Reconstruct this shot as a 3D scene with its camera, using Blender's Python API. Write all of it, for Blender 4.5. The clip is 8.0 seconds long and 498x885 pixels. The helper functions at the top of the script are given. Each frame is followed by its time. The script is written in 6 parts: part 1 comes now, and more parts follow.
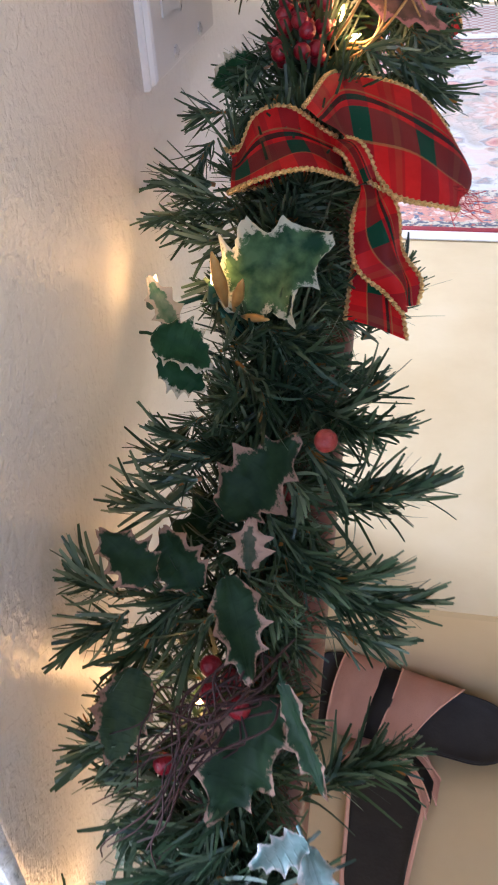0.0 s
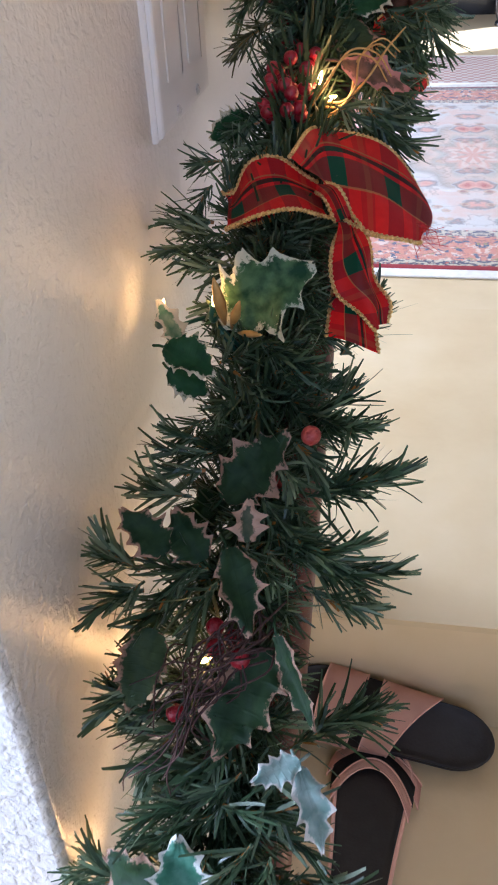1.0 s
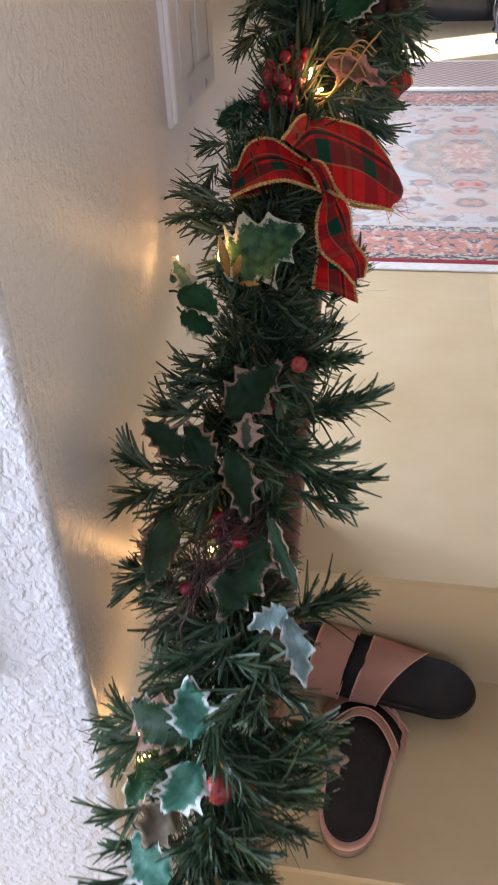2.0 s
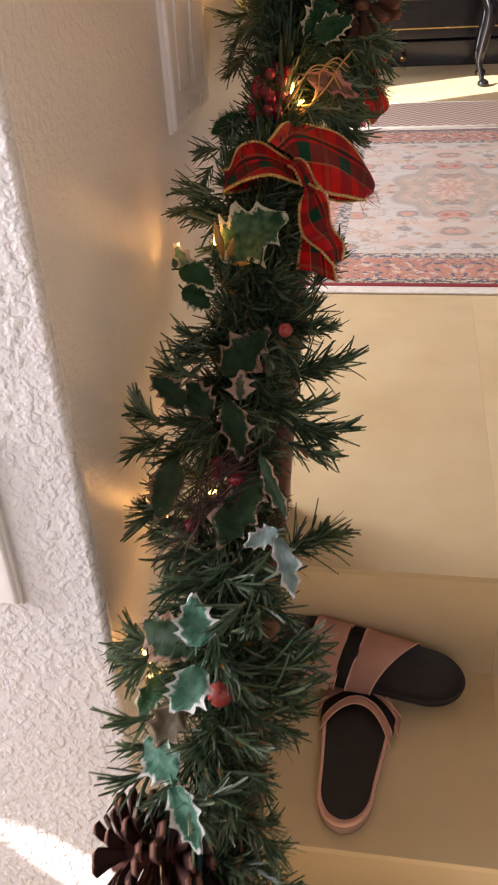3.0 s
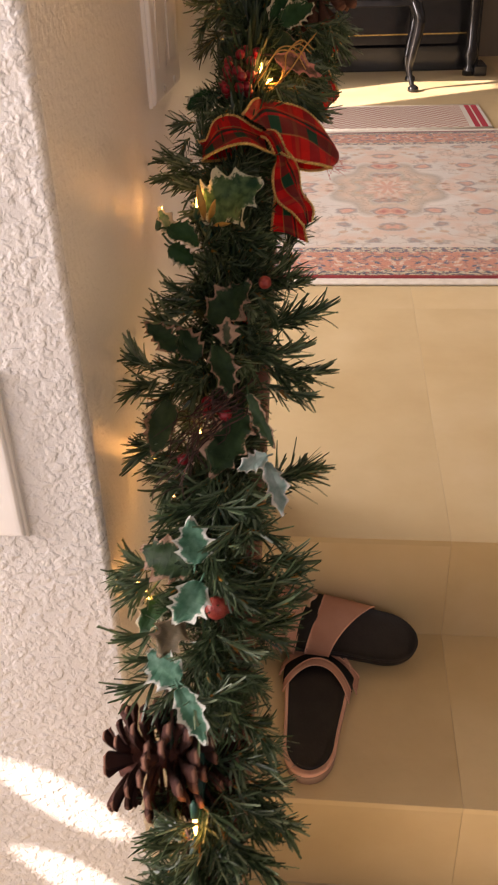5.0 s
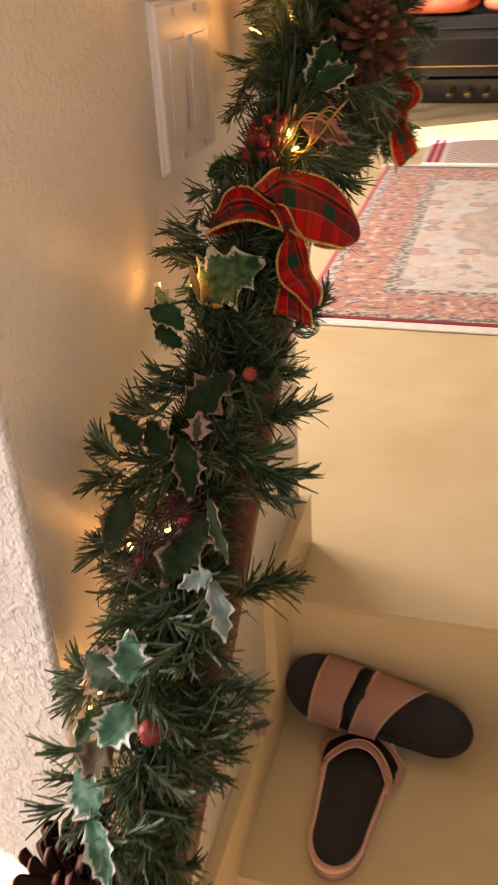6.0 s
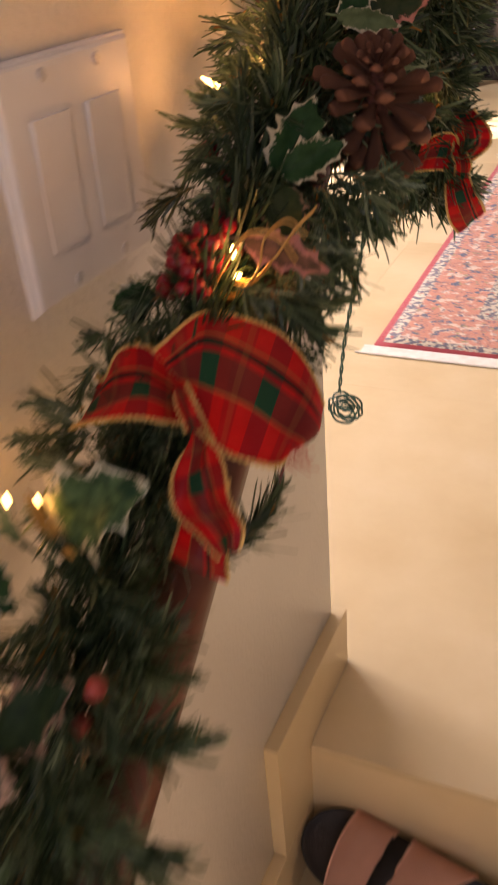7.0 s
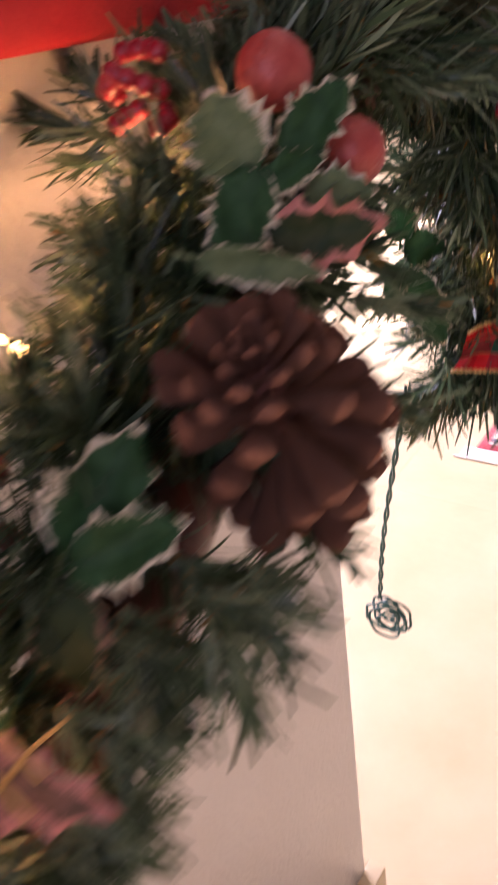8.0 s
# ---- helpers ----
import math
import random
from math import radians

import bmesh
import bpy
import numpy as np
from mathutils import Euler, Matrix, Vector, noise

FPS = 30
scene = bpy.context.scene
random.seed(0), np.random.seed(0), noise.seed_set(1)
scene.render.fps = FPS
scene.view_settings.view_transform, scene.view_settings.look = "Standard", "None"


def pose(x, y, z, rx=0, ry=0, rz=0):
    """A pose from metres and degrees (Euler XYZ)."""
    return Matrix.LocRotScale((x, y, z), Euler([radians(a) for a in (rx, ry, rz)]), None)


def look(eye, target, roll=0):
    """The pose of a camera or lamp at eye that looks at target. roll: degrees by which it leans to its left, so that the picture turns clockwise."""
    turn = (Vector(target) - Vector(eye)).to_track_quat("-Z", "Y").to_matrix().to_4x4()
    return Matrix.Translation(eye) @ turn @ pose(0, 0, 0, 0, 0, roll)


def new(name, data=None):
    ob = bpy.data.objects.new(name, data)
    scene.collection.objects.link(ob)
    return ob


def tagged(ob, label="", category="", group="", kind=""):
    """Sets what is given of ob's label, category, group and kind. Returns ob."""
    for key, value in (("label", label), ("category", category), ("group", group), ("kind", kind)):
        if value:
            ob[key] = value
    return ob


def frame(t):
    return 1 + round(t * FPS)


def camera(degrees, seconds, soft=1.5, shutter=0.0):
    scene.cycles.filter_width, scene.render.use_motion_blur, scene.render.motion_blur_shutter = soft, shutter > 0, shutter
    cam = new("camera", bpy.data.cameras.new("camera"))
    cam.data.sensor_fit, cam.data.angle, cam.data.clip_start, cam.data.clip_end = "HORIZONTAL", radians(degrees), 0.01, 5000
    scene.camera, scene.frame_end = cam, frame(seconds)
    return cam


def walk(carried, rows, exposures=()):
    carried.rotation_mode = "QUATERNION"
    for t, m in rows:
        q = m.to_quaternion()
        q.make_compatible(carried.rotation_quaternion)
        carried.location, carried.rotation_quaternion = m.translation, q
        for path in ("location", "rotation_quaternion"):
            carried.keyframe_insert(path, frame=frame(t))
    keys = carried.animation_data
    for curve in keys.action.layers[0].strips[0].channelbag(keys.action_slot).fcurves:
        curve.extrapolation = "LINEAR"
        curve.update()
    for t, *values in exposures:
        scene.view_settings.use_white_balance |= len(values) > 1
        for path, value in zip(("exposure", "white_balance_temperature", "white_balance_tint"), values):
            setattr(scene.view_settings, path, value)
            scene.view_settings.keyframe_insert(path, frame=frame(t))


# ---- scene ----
cam = camera(32.0, 8.0, soft=1.9, shutter=0.5)
PATH = [
    (0, (0.13, -0.132, 0.737), (-0.244, 1.412, -0.478), -4.0),
    (0.5, (0.136, -0.161, 0.747), (-0.218, 1.406, -0.445), -3.7),
    (1, (0.136, -0.191, 0.758), (-0.204, 1.413, -0.388), -3.4),
    (1.5, (0.144, -0.228, 0.763), (-0.208, 1.387, -0.364), -3.5),
    (1.7, (0.147, -0.25, 0.774), (-0.198, 1.346, -0.381), -3.1),
    (2.8, (0.175, -0.355, 0.765), (-0.171, 1.309, -0.29), -4.0),
    (3, (0.172, -0.368, 0.766), (-0.174, 1.295, -0.29), -3.9),
    (3.5, (0.161, -0.4, 0.764), (-0.165, 1.279, -0.274), -3.5),
    (4, (0.142, -0.41, 0.764), (-0.155, 1.278, -0.267), -3.6),
    (4.5, (0.137, -0.434, 0.757), (-0.105, 1.25, -0.296), -3.3),
    (4.7, (0.138, -0.442, 0.756), (-0.057, 1.243, -0.304), -2.5),
    (5.8, (0.221, -0.381, 0.77), (-0.177, 1.312, -0.219), -2.3),
    (6, (0.243, -0.35, 0.774), (-0.272, 1.304, -0.225), -3.2),
    (6.5, (0.278, -0.25, 0.778), (-0.374, 1.346, -0.235), -4.1),
    (7, (0.265, -0.059, 0.79), (-0.489, 1.472, -0.254), -5.1),
    (7.4, (0.245, 0.074, 0.797), (-0.598, 1.558, -0.246), -6.0),
    (7.5, (0.24, 0.097, 0.807), (-0.631, 1.558, -0.244), -6.7),
    (7.6, (0.235, 0.123, 0.808), (-0.657, 1.576, -0.238), -6.4),
    (7.7, (0.235, 0.147, 0.805), (-0.685, 1.602, -0.212), -7.1),
    (7.8, (0.234, 0.173, 0.805), (-0.71, 1.63, -0.189), -7.9),
    (8, (0.245, 0.234, 0.81), (-0.785, 1.639, -0.171), -7.6),
]
walk(cam, [(t, look(eye, target, roll)) for t, eye, target, roll in PATH], exposures=[(0.0, 2.53, 5080, 19), (1.5, 2.15, 5100, 17), (3.0, 1.76, 6850, 26), (4.5, 1.58, 7600, 28), (6.0, 1.92, 8300, 28), (7.0, 1.93, 7350, 34), (7.5, 2.27, 6250, 42), (8.0, 2.51, 6050, 46)])

# ---- world, sun, large lights ----
SUN_WAY = Vector((0.9, 0.5, -0.65)).normalized()
world = bpy.data.worlds.new("sky")
scene.world = world
world.use_nodes = True
wn = world.node_tree.nodes
sky = wn.new("ShaderNodeTexSky")
sky.sky_type = "NISHITA"
sky.sun_disc = False
sky.sun_elevation = math.asin(-SUN_WAY.z)
sky.sun_rotation = math.atan2(-SUN_WAY.x, -SUN_WAY.y)
wn["Background"].inputs[1].default_value = 0.05
world.node_tree.links.new(sky.outputs[0], wn["Background"].inputs[0])

sun_data = bpy.data.lights.new("sun", "SUN")
sun_data.energy, sun_data.angle, sun_data.color = 5.0, radians(0.5), (1.0, 0.97, 0.93)
sun = new("sun", sun_data)
sun.matrix_world = Matrix.LocRotScale((0, 0, 4), SUN_WAY.to_track_quat("-Z", "Y"), None)


def opening_lamp(name, at, to, sx, sy, watts, color):
    """The sky's light in a wall opening out of view; some openings are only added for fill."""
    d = bpy.data.lights.new(name, "AREA")
    d.shape, d.size, d.size_y, d.energy, d.color = "RECTANGLE", sx, sy, watts, color
    ob = new(name, d)
    ob.matrix_world = look(at, to)
    return ob


DAY = (0.86, 0.93, 1.0)
opening_lamp("window_light_entry", (-0.97, -1.11, 0.56), (0.6, -0.5, 0.2), 0.66, 0.54, 2.3, DAY)
opening_lamp("window_light_screen", (-0.985, -0.56, 0.70), (0.2, -0.25, 0.15), 0.31, 0.30, 1.7, DAY)
# added fill through a made-up opening, to brighten the lower garland
opening_lamp("fill_light_side", (-0.985, -0.205, 0.735), (0.3, -0.16, 0.25), 0.26, 0.56, 3.7, DAY)
# back and room lamps are added fill from unseen, invented openings
opening_lamp("fill_light_back", (0.67, -1.66, 1.25), (0.15, 0.3, 0.2), 1.2, 1.4, 2.0, DAY)
opening_lamp("fill_light_room", (2.55, 3.1, 1.45), (0.0, 2.8, 0.6), 0.75, 1.0, 0.15, DAY)
opening_lamp("window_light_west", (-2.16, 2.455, 1.7), (0.0, 2.6, 0.2), 0.5, 1.15, 17.0, DAY)
opening_lamp("window_light_low", (-2.16, 1.53, 0.85), (0.5, 1.6, 0.1), 1.0, 0.95, 21.0, DAY)

# ---- materials ----


def nodes_of(name):
    m = bpy.data.materials.new(name)
    m.use_nodes = True
    nt = m.node_tree
    return m, nt, nt.nodes["Principled BSDF"]


def add(nt, kind, **values):
    n = nt.nodes.new(kind)
    for k, v in values.items():
        n.inputs[k.replace("_", " ")].default_value = v
    return n


def ramp(nt, fac, stops):
    r = nt.nodes.new("ShaderNodeValToRGB")
    while len(r.color_ramp.elements) < len(stops):
        r.color_ramp.elements.new(0.5)
    for e, (p, c) in zip(r.color_ramp.elements, stops):
        e.position, e.color = p, (*c, 1)
    nt.links.new(fac, r.inputs[0])
    return r.outputs[0]


def mix(nt, fac, a, b, blend="MIX"):
    m = nt.nodes.new("ShaderNodeMix")
    m.data_type, m.blend_type = "RGBA", blend
    for socket, v in ((m.inputs[0], fac), (m.inputs[6], a), (m.inputs[7], b)):
        if hasattr(v, "is_output"):
            nt.links.new(v, socket)
        elif isinstance(v, tuple):
            socket.default_value = (*v, 1)
        else:
            socket.default_value = v
    return m.outputs[2]


def maths(nt, op, a, b=0.0):
    m = nt.nodes.new("ShaderNodeMath")
    m.operation = op
    for socket, v in zip(m.inputs, (a, b)):
        if hasattr(v, "is_output"):
            nt.links.new(v, socket)
        else:
            socket.default_value = v
    return m.outputs[0]


def coords(nt, kind="Object"):
    return nt.nodes.new("ShaderNodeTexCoord").outputs[kind]


def noise_tex(nt, scale, detail=4.0, rough=0.5, kind="Object", vec=None):
    n = add(nt, "ShaderNodeTexNoise", Scale=scale, Detail=detail, Roughness=rough)
    nt.links.new(vec or coords(nt, kind), n.inputs["Vector"])
    return n.outputs["Fac"]


def bump(nt, bsdf, height, distance, strength=1.0):
    b = add(nt, "ShaderNodeBump", Strength=strength, Distance=distance)
    nt.links.new(height, b.inputs["Height"])
    nt.links.new(b.outputs[0], bsdf.inputs["Normal"])


def plain(name, c1, c2, scale=30.0, rough=0.5, metal=0.0, relief=0.0, relief_scale=200.0, per_island=0.0):
    m, nt, b = nodes_of(name)
    col = ramp(nt, noise_tex(nt, scale), [(0.3, c1), (0.7, c2)])
    if per_island:
        g = nt.nodes.new("ShaderNodeNewGeometry")
        v = maths(nt, "MULTIPLY_ADD", g.outputs["Random Per Island"], per_island)
        v.node.inputs[2].default_value = 1.0 - per_island / 2
        hs = nt.nodes.new("ShaderNodeHueSaturation")
        nt.links.new(v, hs.inputs["Value"])
        nt.links.new(col, hs.inputs["Color"])
        col = hs.outputs[0]
    nt.links.new(col, b.inputs["Base Color"])
    rr = maths(nt, "MULTIPLY_ADD", noise_tex(nt, scale * 2.3), 0.25)
    rr.node.inputs[2].default_value = max(rough - 0.12, 0.02)
    nt.links.new(rr, b.inputs["Roughness"])
    b.inputs["Metallic"].default_value = metal
    if relief:
        bump(nt, b, noise_tex(nt, relief_scale), relief)
    return m


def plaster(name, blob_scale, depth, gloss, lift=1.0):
    """Off-white wall paint over knock-down texture; lift below 1 darkens the paint in place of shade."""
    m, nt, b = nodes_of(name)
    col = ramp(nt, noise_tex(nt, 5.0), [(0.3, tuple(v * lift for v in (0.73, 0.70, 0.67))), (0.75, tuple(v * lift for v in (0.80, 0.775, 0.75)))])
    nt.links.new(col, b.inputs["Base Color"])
    b.inputs["Roughness"].default_value = gloss
    warp = add(nt, "ShaderNodeTexNoise", Scale=blob_scale * 0.9, Detail=3.0)
    nt.links.new(coords(nt), warp.inputs["Vector"])
    v = nt.nodes.new("ShaderNodeVectorMath")
    v.operation = "MULTIPLY_ADD"
    nt.links.new(warp.outputs["Color"], v.inputs[0])
    v.inputs[1].default_value = (0.006, 0.006, 0.006)
    nt.links.new(coords(nt), v.inputs[2])
    blobs = noise_tex(nt, blob_scale, 2.0, 0.45, vec=v.outputs[0])
    flat = ramp(nt, blobs, [(0.40, (0, 0, 0)), (0.66, (1, 1, 1))])
    fine = noise_tex(nt, blob_scale * 3.1, 3.0)
    h = maths(nt, "MULTIPLY_ADD", fine, 0.55)
    nt.links.new(flat, h.node.inputs[2])
    bump(nt, b, h, depth)
    return m


def stone(name, lift=1.0):
    """Honed cream limestone, a little different from slab to slab."""
    m, nt, b = nodes_of(name)
    oi = nt.nodes.new("ShaderNodeObjectInfo")
    shift = nt.nodes.new("ShaderNodeVectorMath")
    shift.operation = "MULTIPLY_ADD"
    comb = nt.nodes.new("ShaderNodeCombineXYZ")
    nt.links.new(oi.outputs["Random"], comb.inputs[0])
    nt.links.new(oi.outputs["Random"], comb.inputs[1])
    nt.links.new(comb.outputs[0], shift.inputs[0])
    shift.inputs[1].default_value = (9.0, 17.0, 5.0)
    nt.links.new(coords(nt), shift.inputs[2])
    cloud = noise_tex(nt, 4.5, 5.0, 0.58, vec=shift.outputs[0])
    veins = noise_tex(nt, 11.0, 4.0, 0.6, vec=shift.outputs[0])
    c = ramp(nt, cloud, [(0.12, tuple(v * lift for v in (0.53, 0.380, 0.192))), (0.52, tuple(v * lift for v in (0.650, 0.506, 0.288))), (0.88, tuple(v * lift for v in (0.735, 0.60, 0.388)))])
    c = mix(nt, maths(nt, "MULTIPLY", ramp(nt, veins, [(0.42, (0, 0, 0)), (0.85, (1, 1, 1))]), 0.16), c, (0.58, 0.45, 0.25))
    hs = nt.nodes.new("ShaderNodeHueSaturation")
    val = maths(nt, "MULTIPLY_ADD", oi.outputs["Random"], 0.14)
    val.node.inputs[2].default_value = 0.93
    nt.links.new(val, hs.inputs["Value"])
    nt.links.new(c, hs.inputs["Color"])
    nt.links.new(hs.outputs[0], b.inputs["Base Color"])
    r = maths(nt, "MULTIPLY_ADD", cloud, 0.25)
    r.node.inputs[2].default_value = 0.26
    nt.links.new(r, b.inputs["Roughness"])
    bump(nt, b, noise_tex(nt, 60.0), 0.0004)
    return m


def thin(m, nt, b, color, share):
    """Lets a share of the light through, as thin cloth does."""
    t = nt.nodes.new("ShaderNodeBsdfTranslucent")
    nt.links.new(color, t.inputs["Color"])
    ms = nt.nodes.new("ShaderNodeMixShader")
    ms.inputs[0].default_value = share
    nt.links.new(b.outputs[0], ms.inputs[1])
    nt.links.new(t.outputs[0], ms.inputs[2])
    nt.links.new(ms.outputs[0], nt.nodes["Material Output"].inputs[0])


def needle_mat(name, c1, c2, c3):
    """Flat plastic needles: greens that differ from needle to needle, a few of them brown."""
    m, nt, b = nodes_of(name)
    g = nt.nodes.new("ShaderNodeAttribute")
    g.attribute_name = "tone"
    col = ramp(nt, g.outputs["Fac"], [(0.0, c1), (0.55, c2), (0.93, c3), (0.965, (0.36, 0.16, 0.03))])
    nt.links.new(col, b.inputs["Base Color"])
    b.inputs["Roughness"].default_value = 0.36
    b.inputs["Specular IOR Level"].default_value = 0.55
    thin(m, nt, b, col, 0.42)
    return m


def leaf_mat(name, inner, inner2, rim, edge=0.62, sheen=0.18):
    """Printed fabric holly leaf: an inner colour, a ragged rim of another, pale veins."""
    m, nt, b = nodes_of(name)
    at = nt.nodes.new("ShaderNodeAttribute")
    at.attribute_name = "rim"
    ragged = maths(nt, "MULTIPLY_ADD", noise_tex(nt, 420.0, 4.0, 0.65), 0.8)
    nt.links.new(maths(nt, "SUBTRACT", at.outputs["Fac"], 0.40), ragged.node.inputs[2])
    edge_noise = noise_tex(nt, 55.0, 1.0)
    shifted = maths(nt, "MULTIPLY_ADD", edge_noise, 0.5)
    nt.links.new(maths(nt, "SUBTRACT", ragged, 0.25), shifted.node.inputs[2])
    ragged = shifted
    inside = ramp(nt, noise_tex(nt, 120.0), [(0.35, inner), (0.65, inner2)])
    fac = ramp(nt, ragged, [(edge - 0.03, (0, 0, 0)), (edge + 0.09, (1, 1, 1))])
    rimc = mix(nt, noise_tex(nt, 240.0), rim, tuple(v * 0.7 for v in rim))
    whole = mix(nt, fac, inside, rimc)
    nt.links.new(whole, b.inputs["Base Color"])
    thin(m, nt, b, whole, 0.22)
    b.inputs["Roughness"].default_value = 0.55
    b.inputs["Specular IOR Level"].default_value = sheen
    vein = nt.nodes.new("ShaderNodeAttribute")
    vein.attribute_name = "vein"
    h = maths(nt, "MULTIPLY_ADD", noise_tex(nt, 700.0), 0.2)
    nt.links.new(vein.outputs["Fac"], h.node.inputs[2])
    bump(nt, b, h, 0.00025)
    return m


def plaid_mat():
    """Red tartan ribbon: a weft and a warp band, green where they cross, thin gold threads."""
    m, nt, b = nodes_of("tartan")
    uv = nt.nodes.new("ShaderNodeUVMap")
    sep = nt.nodes.new("ShaderNodeSeparateXYZ")
    nt.links.new(uv.outputs[0], sep.inputs[0])
    u = maths(nt, "FRACT", maths(nt, "DIVIDE", sep.outputs[0], 0.030))
    v = sep.outputs[1]

    def band(x, lo, hi):
        return maths(nt, "MULTIPLY", maths(nt, "GREATER_THAN", x, lo), maths(nt, "LESS_THAN", x, hi))
    wu = band(u, 0.58, 0.88)
    wide = band(v, 0.33, 0.60)
    narrow = band(v, 0.655, 0.715)
    red = ramp(nt, noise_tex(nt, 160.0), [(0.3, (0.70, 0.010, 0.010)), (0.7, (0.82, 0.018, 0.016))])
    c = mix(nt, maths(nt, "MULTIPLY", maths(nt, "ADD", wu, maths(nt, "MULTIPLY", band(u, 0.10, 0.34), 0.55)), 0.55), red, (0.20, 0.006, 0.020))
    c = mix(nt, maths(nt, "MULTIPLY", wide, 0.85), c, (0.170, 0.026, 0.024))
    c = mix(nt, maths(nt, "MULTIPLY", narrow, 0.93), c, (0.018, 0.016, 0.012))
    c = mix(nt, maths(nt, "MULTIPLY", wu, wide), c, (0.006, 0.080, 0.040))
    c = mix(nt, maths(nt, "MULTIPLY", wu, narrow), c, (0.005, 0.038, 0.022))
    gold = maths(nt, "ADD", maths(nt, "ADD", band(v, 0.315, 0.335), band(v, 0.745, 0.765)), maths(nt, "MULTIPLY", band(u, 0.20, 0.30), 0.22))
    c = mix(nt, maths(nt, "MULTIPLY", gold, 0.6), c, (0.46, 0.26, 0.08))
    weave = add(nt, "ShaderNodeTexChecker", Scale=1.0)
    sc = nt.nodes.new("ShaderNodeMapping")
    sc.inputs["Scale"].default_value = (2200.0, 70.0, 1.0)
    nt.links.new(uv.outputs[0], sc.inputs[0])
    nt.links.new(sc.outputs[0], weave.inputs["Vector"])
    nt.links.new(c, b.inputs["Base Color"])
    b.inputs["Roughness"].default_value = 0.46
    b.inputs["Specular IOR Level"].default_value = 0.3
    thin(m, nt, b, c, 0.42)
    bump(nt, b, weave.outputs["Fac"], 0.0001)
    return m


def rug_mat(w, d):
    """Persian rug: nested borders and a mirrored floral field, woven in pinks, blues and creams."""
    m, nt, b = nodes_of("persian_rug")
    sep = nt.nodes.new("ShaderNodeSeparateXYZ")
    nt.links.new(coords(nt), sep.inputs[0])
    ax = maths(nt, "ABSOLUTE", maths(nt, "ADD", sep.outputs[0], 0.658))
    ay = maths(nt, "ABSOLUTE", sep.outputs[1])
    ex = maths(nt, "SUBTRACT", w / 2, maths(nt, "ABSOLUTE", sep.outputs[0]))
    ey = maths(nt, "SUBTRACT", d / 2, ay)
    e = maths(nt, "MINIMUM", ex, ey)
    comb = nt.nodes.new("ShaderNodeCombineXYZ")
    nt.links.new(ax, comb.inputs[0])
    nt.links.new(ay, comb.inputs[1])

    def flowers(scale, seed):
        mp = nt.nodes.new("ShaderNodeMapping")
        mp.inputs["Location"].default_value = (seed, seed * 0.7, 0)
        nt.links.new(comb.outputs[0], mp.inputs[0])
        n = noise_tex(nt, scale, 3.0, 0.6, vec=mp.outputs[0])
        return n
    def vine(scale, seed, wide):
        d = maths(nt, "ABSOLUTE", maths(nt, "SUBTRACT", flowers(scale, seed), 0.5))
        return maths(nt, "LESS_THAN", d, wide)

    def blooms(scale, loose, stops):
        vor = add(nt, "ShaderNodeTexVoronoi", Scale=scale, Randomness=loose)
        nt.links.new(comb.outputs[0], vor.inputs["Vector"])
        soft = maths(nt, "MULTIPLY_ADD", flowers(34.0, scale), 0.30)
        nt.links.new(maths(nt, "SUBTRACT", vor.outputs["Distance"], 0.15), soft.node.inputs[2])
        return ramp(nt, soft, stops), soft
    ground = mix(nt, ramp(nt, flowers(9.0, 3.0), [(0.42, (0, 0, 0)), (0.60, (1, 1, 1))]), (0.57, 0.53, 0.47), (0.60, 0.44, 0.34))
    # medallion: a lobed star about the middle, ringed in dull green and cream
    rx, ry = maths(nt, "DIVIDE", ax, 0.19), maths(nt, "DIVIDE", ay, 0.31)
    rho = maths(nt, "SQRT", maths(nt, "ADD", maths(nt, "MULTIPLY", rx, rx), maths(nt, "MULTIPLY", ry, ry)))
    lobes = maths(nt, "COSINE", maths(nt, "MULTIPLY", maths(nt, "ARCTAN2", ry, rx), 8.0))
    rho = maths(nt, "ADD", rho, maths(nt, "MULTIPLY", lobes, 0.09))
    star = ramp(nt, rho, [(0.12, (0.55, 0.24, 0.15)), (0.24, (0.62, 0.50, 0.38)), (0.34, (0.56, 0.30, 0.20)), (0.50, (0.34, 0.32, 0.24)), (0.62, (0.56, 0.40, 0.28)), (0.84, (0.30, 0.27, 0.21)), (0.94, (0.58, 0.54, 0.48))])
    field = mix(nt, maths(nt, "MULTIPLY", maths(nt, "LESS_THAN", rho, 0.96), 0.7), ground, star)
    petals, away = blooms(8.5, 0.45, [(0.08, (0.40, 0.08, 0.05)), (0.20, (0.62, 0.30, 0.20)), (0.28, (0.20, 0.17, 0.16)), (0.36, (0.60, 0.55, 0.48))])
    field = mix(nt, maths(nt, "MULTIPLY", maths(nt, "LESS_THAN", away, 0.34), 0.85), field, petals)
    buds, away = blooms(19.0, 0.8, [(0.10, (0.26, 0.10, 0.07)), (0.22, (0.55, 0.36, 0.22)), (0.30, (0.34, 0.30, 0.22))])
    field = mix(nt, maths(nt, "MULTIPLY", maths(nt, "LESS_THAN", away, 0.28), 0.75), field, buds)
    field = mix(nt, maths(nt, "MULTIPLY", vine(9.0, 21.0, 0.016), 0.45), field, (0.30, 0.24, 0.18))
    border = mix(nt, ramp(nt, flowers(38.0, 2.0), [(0.55, (0, 0, 0)), (0.58, (1, 1, 1))]), (0.52, 0.20, 0.12), (0.62, 0.45, 0.33))
    border = mix(nt, ramp(nt, flowers(46.0, 14.0), [(0.57, (0, 0, 0)), (0.60, (1, 1, 1))]), border, (0.07, 0.08, 0.13))
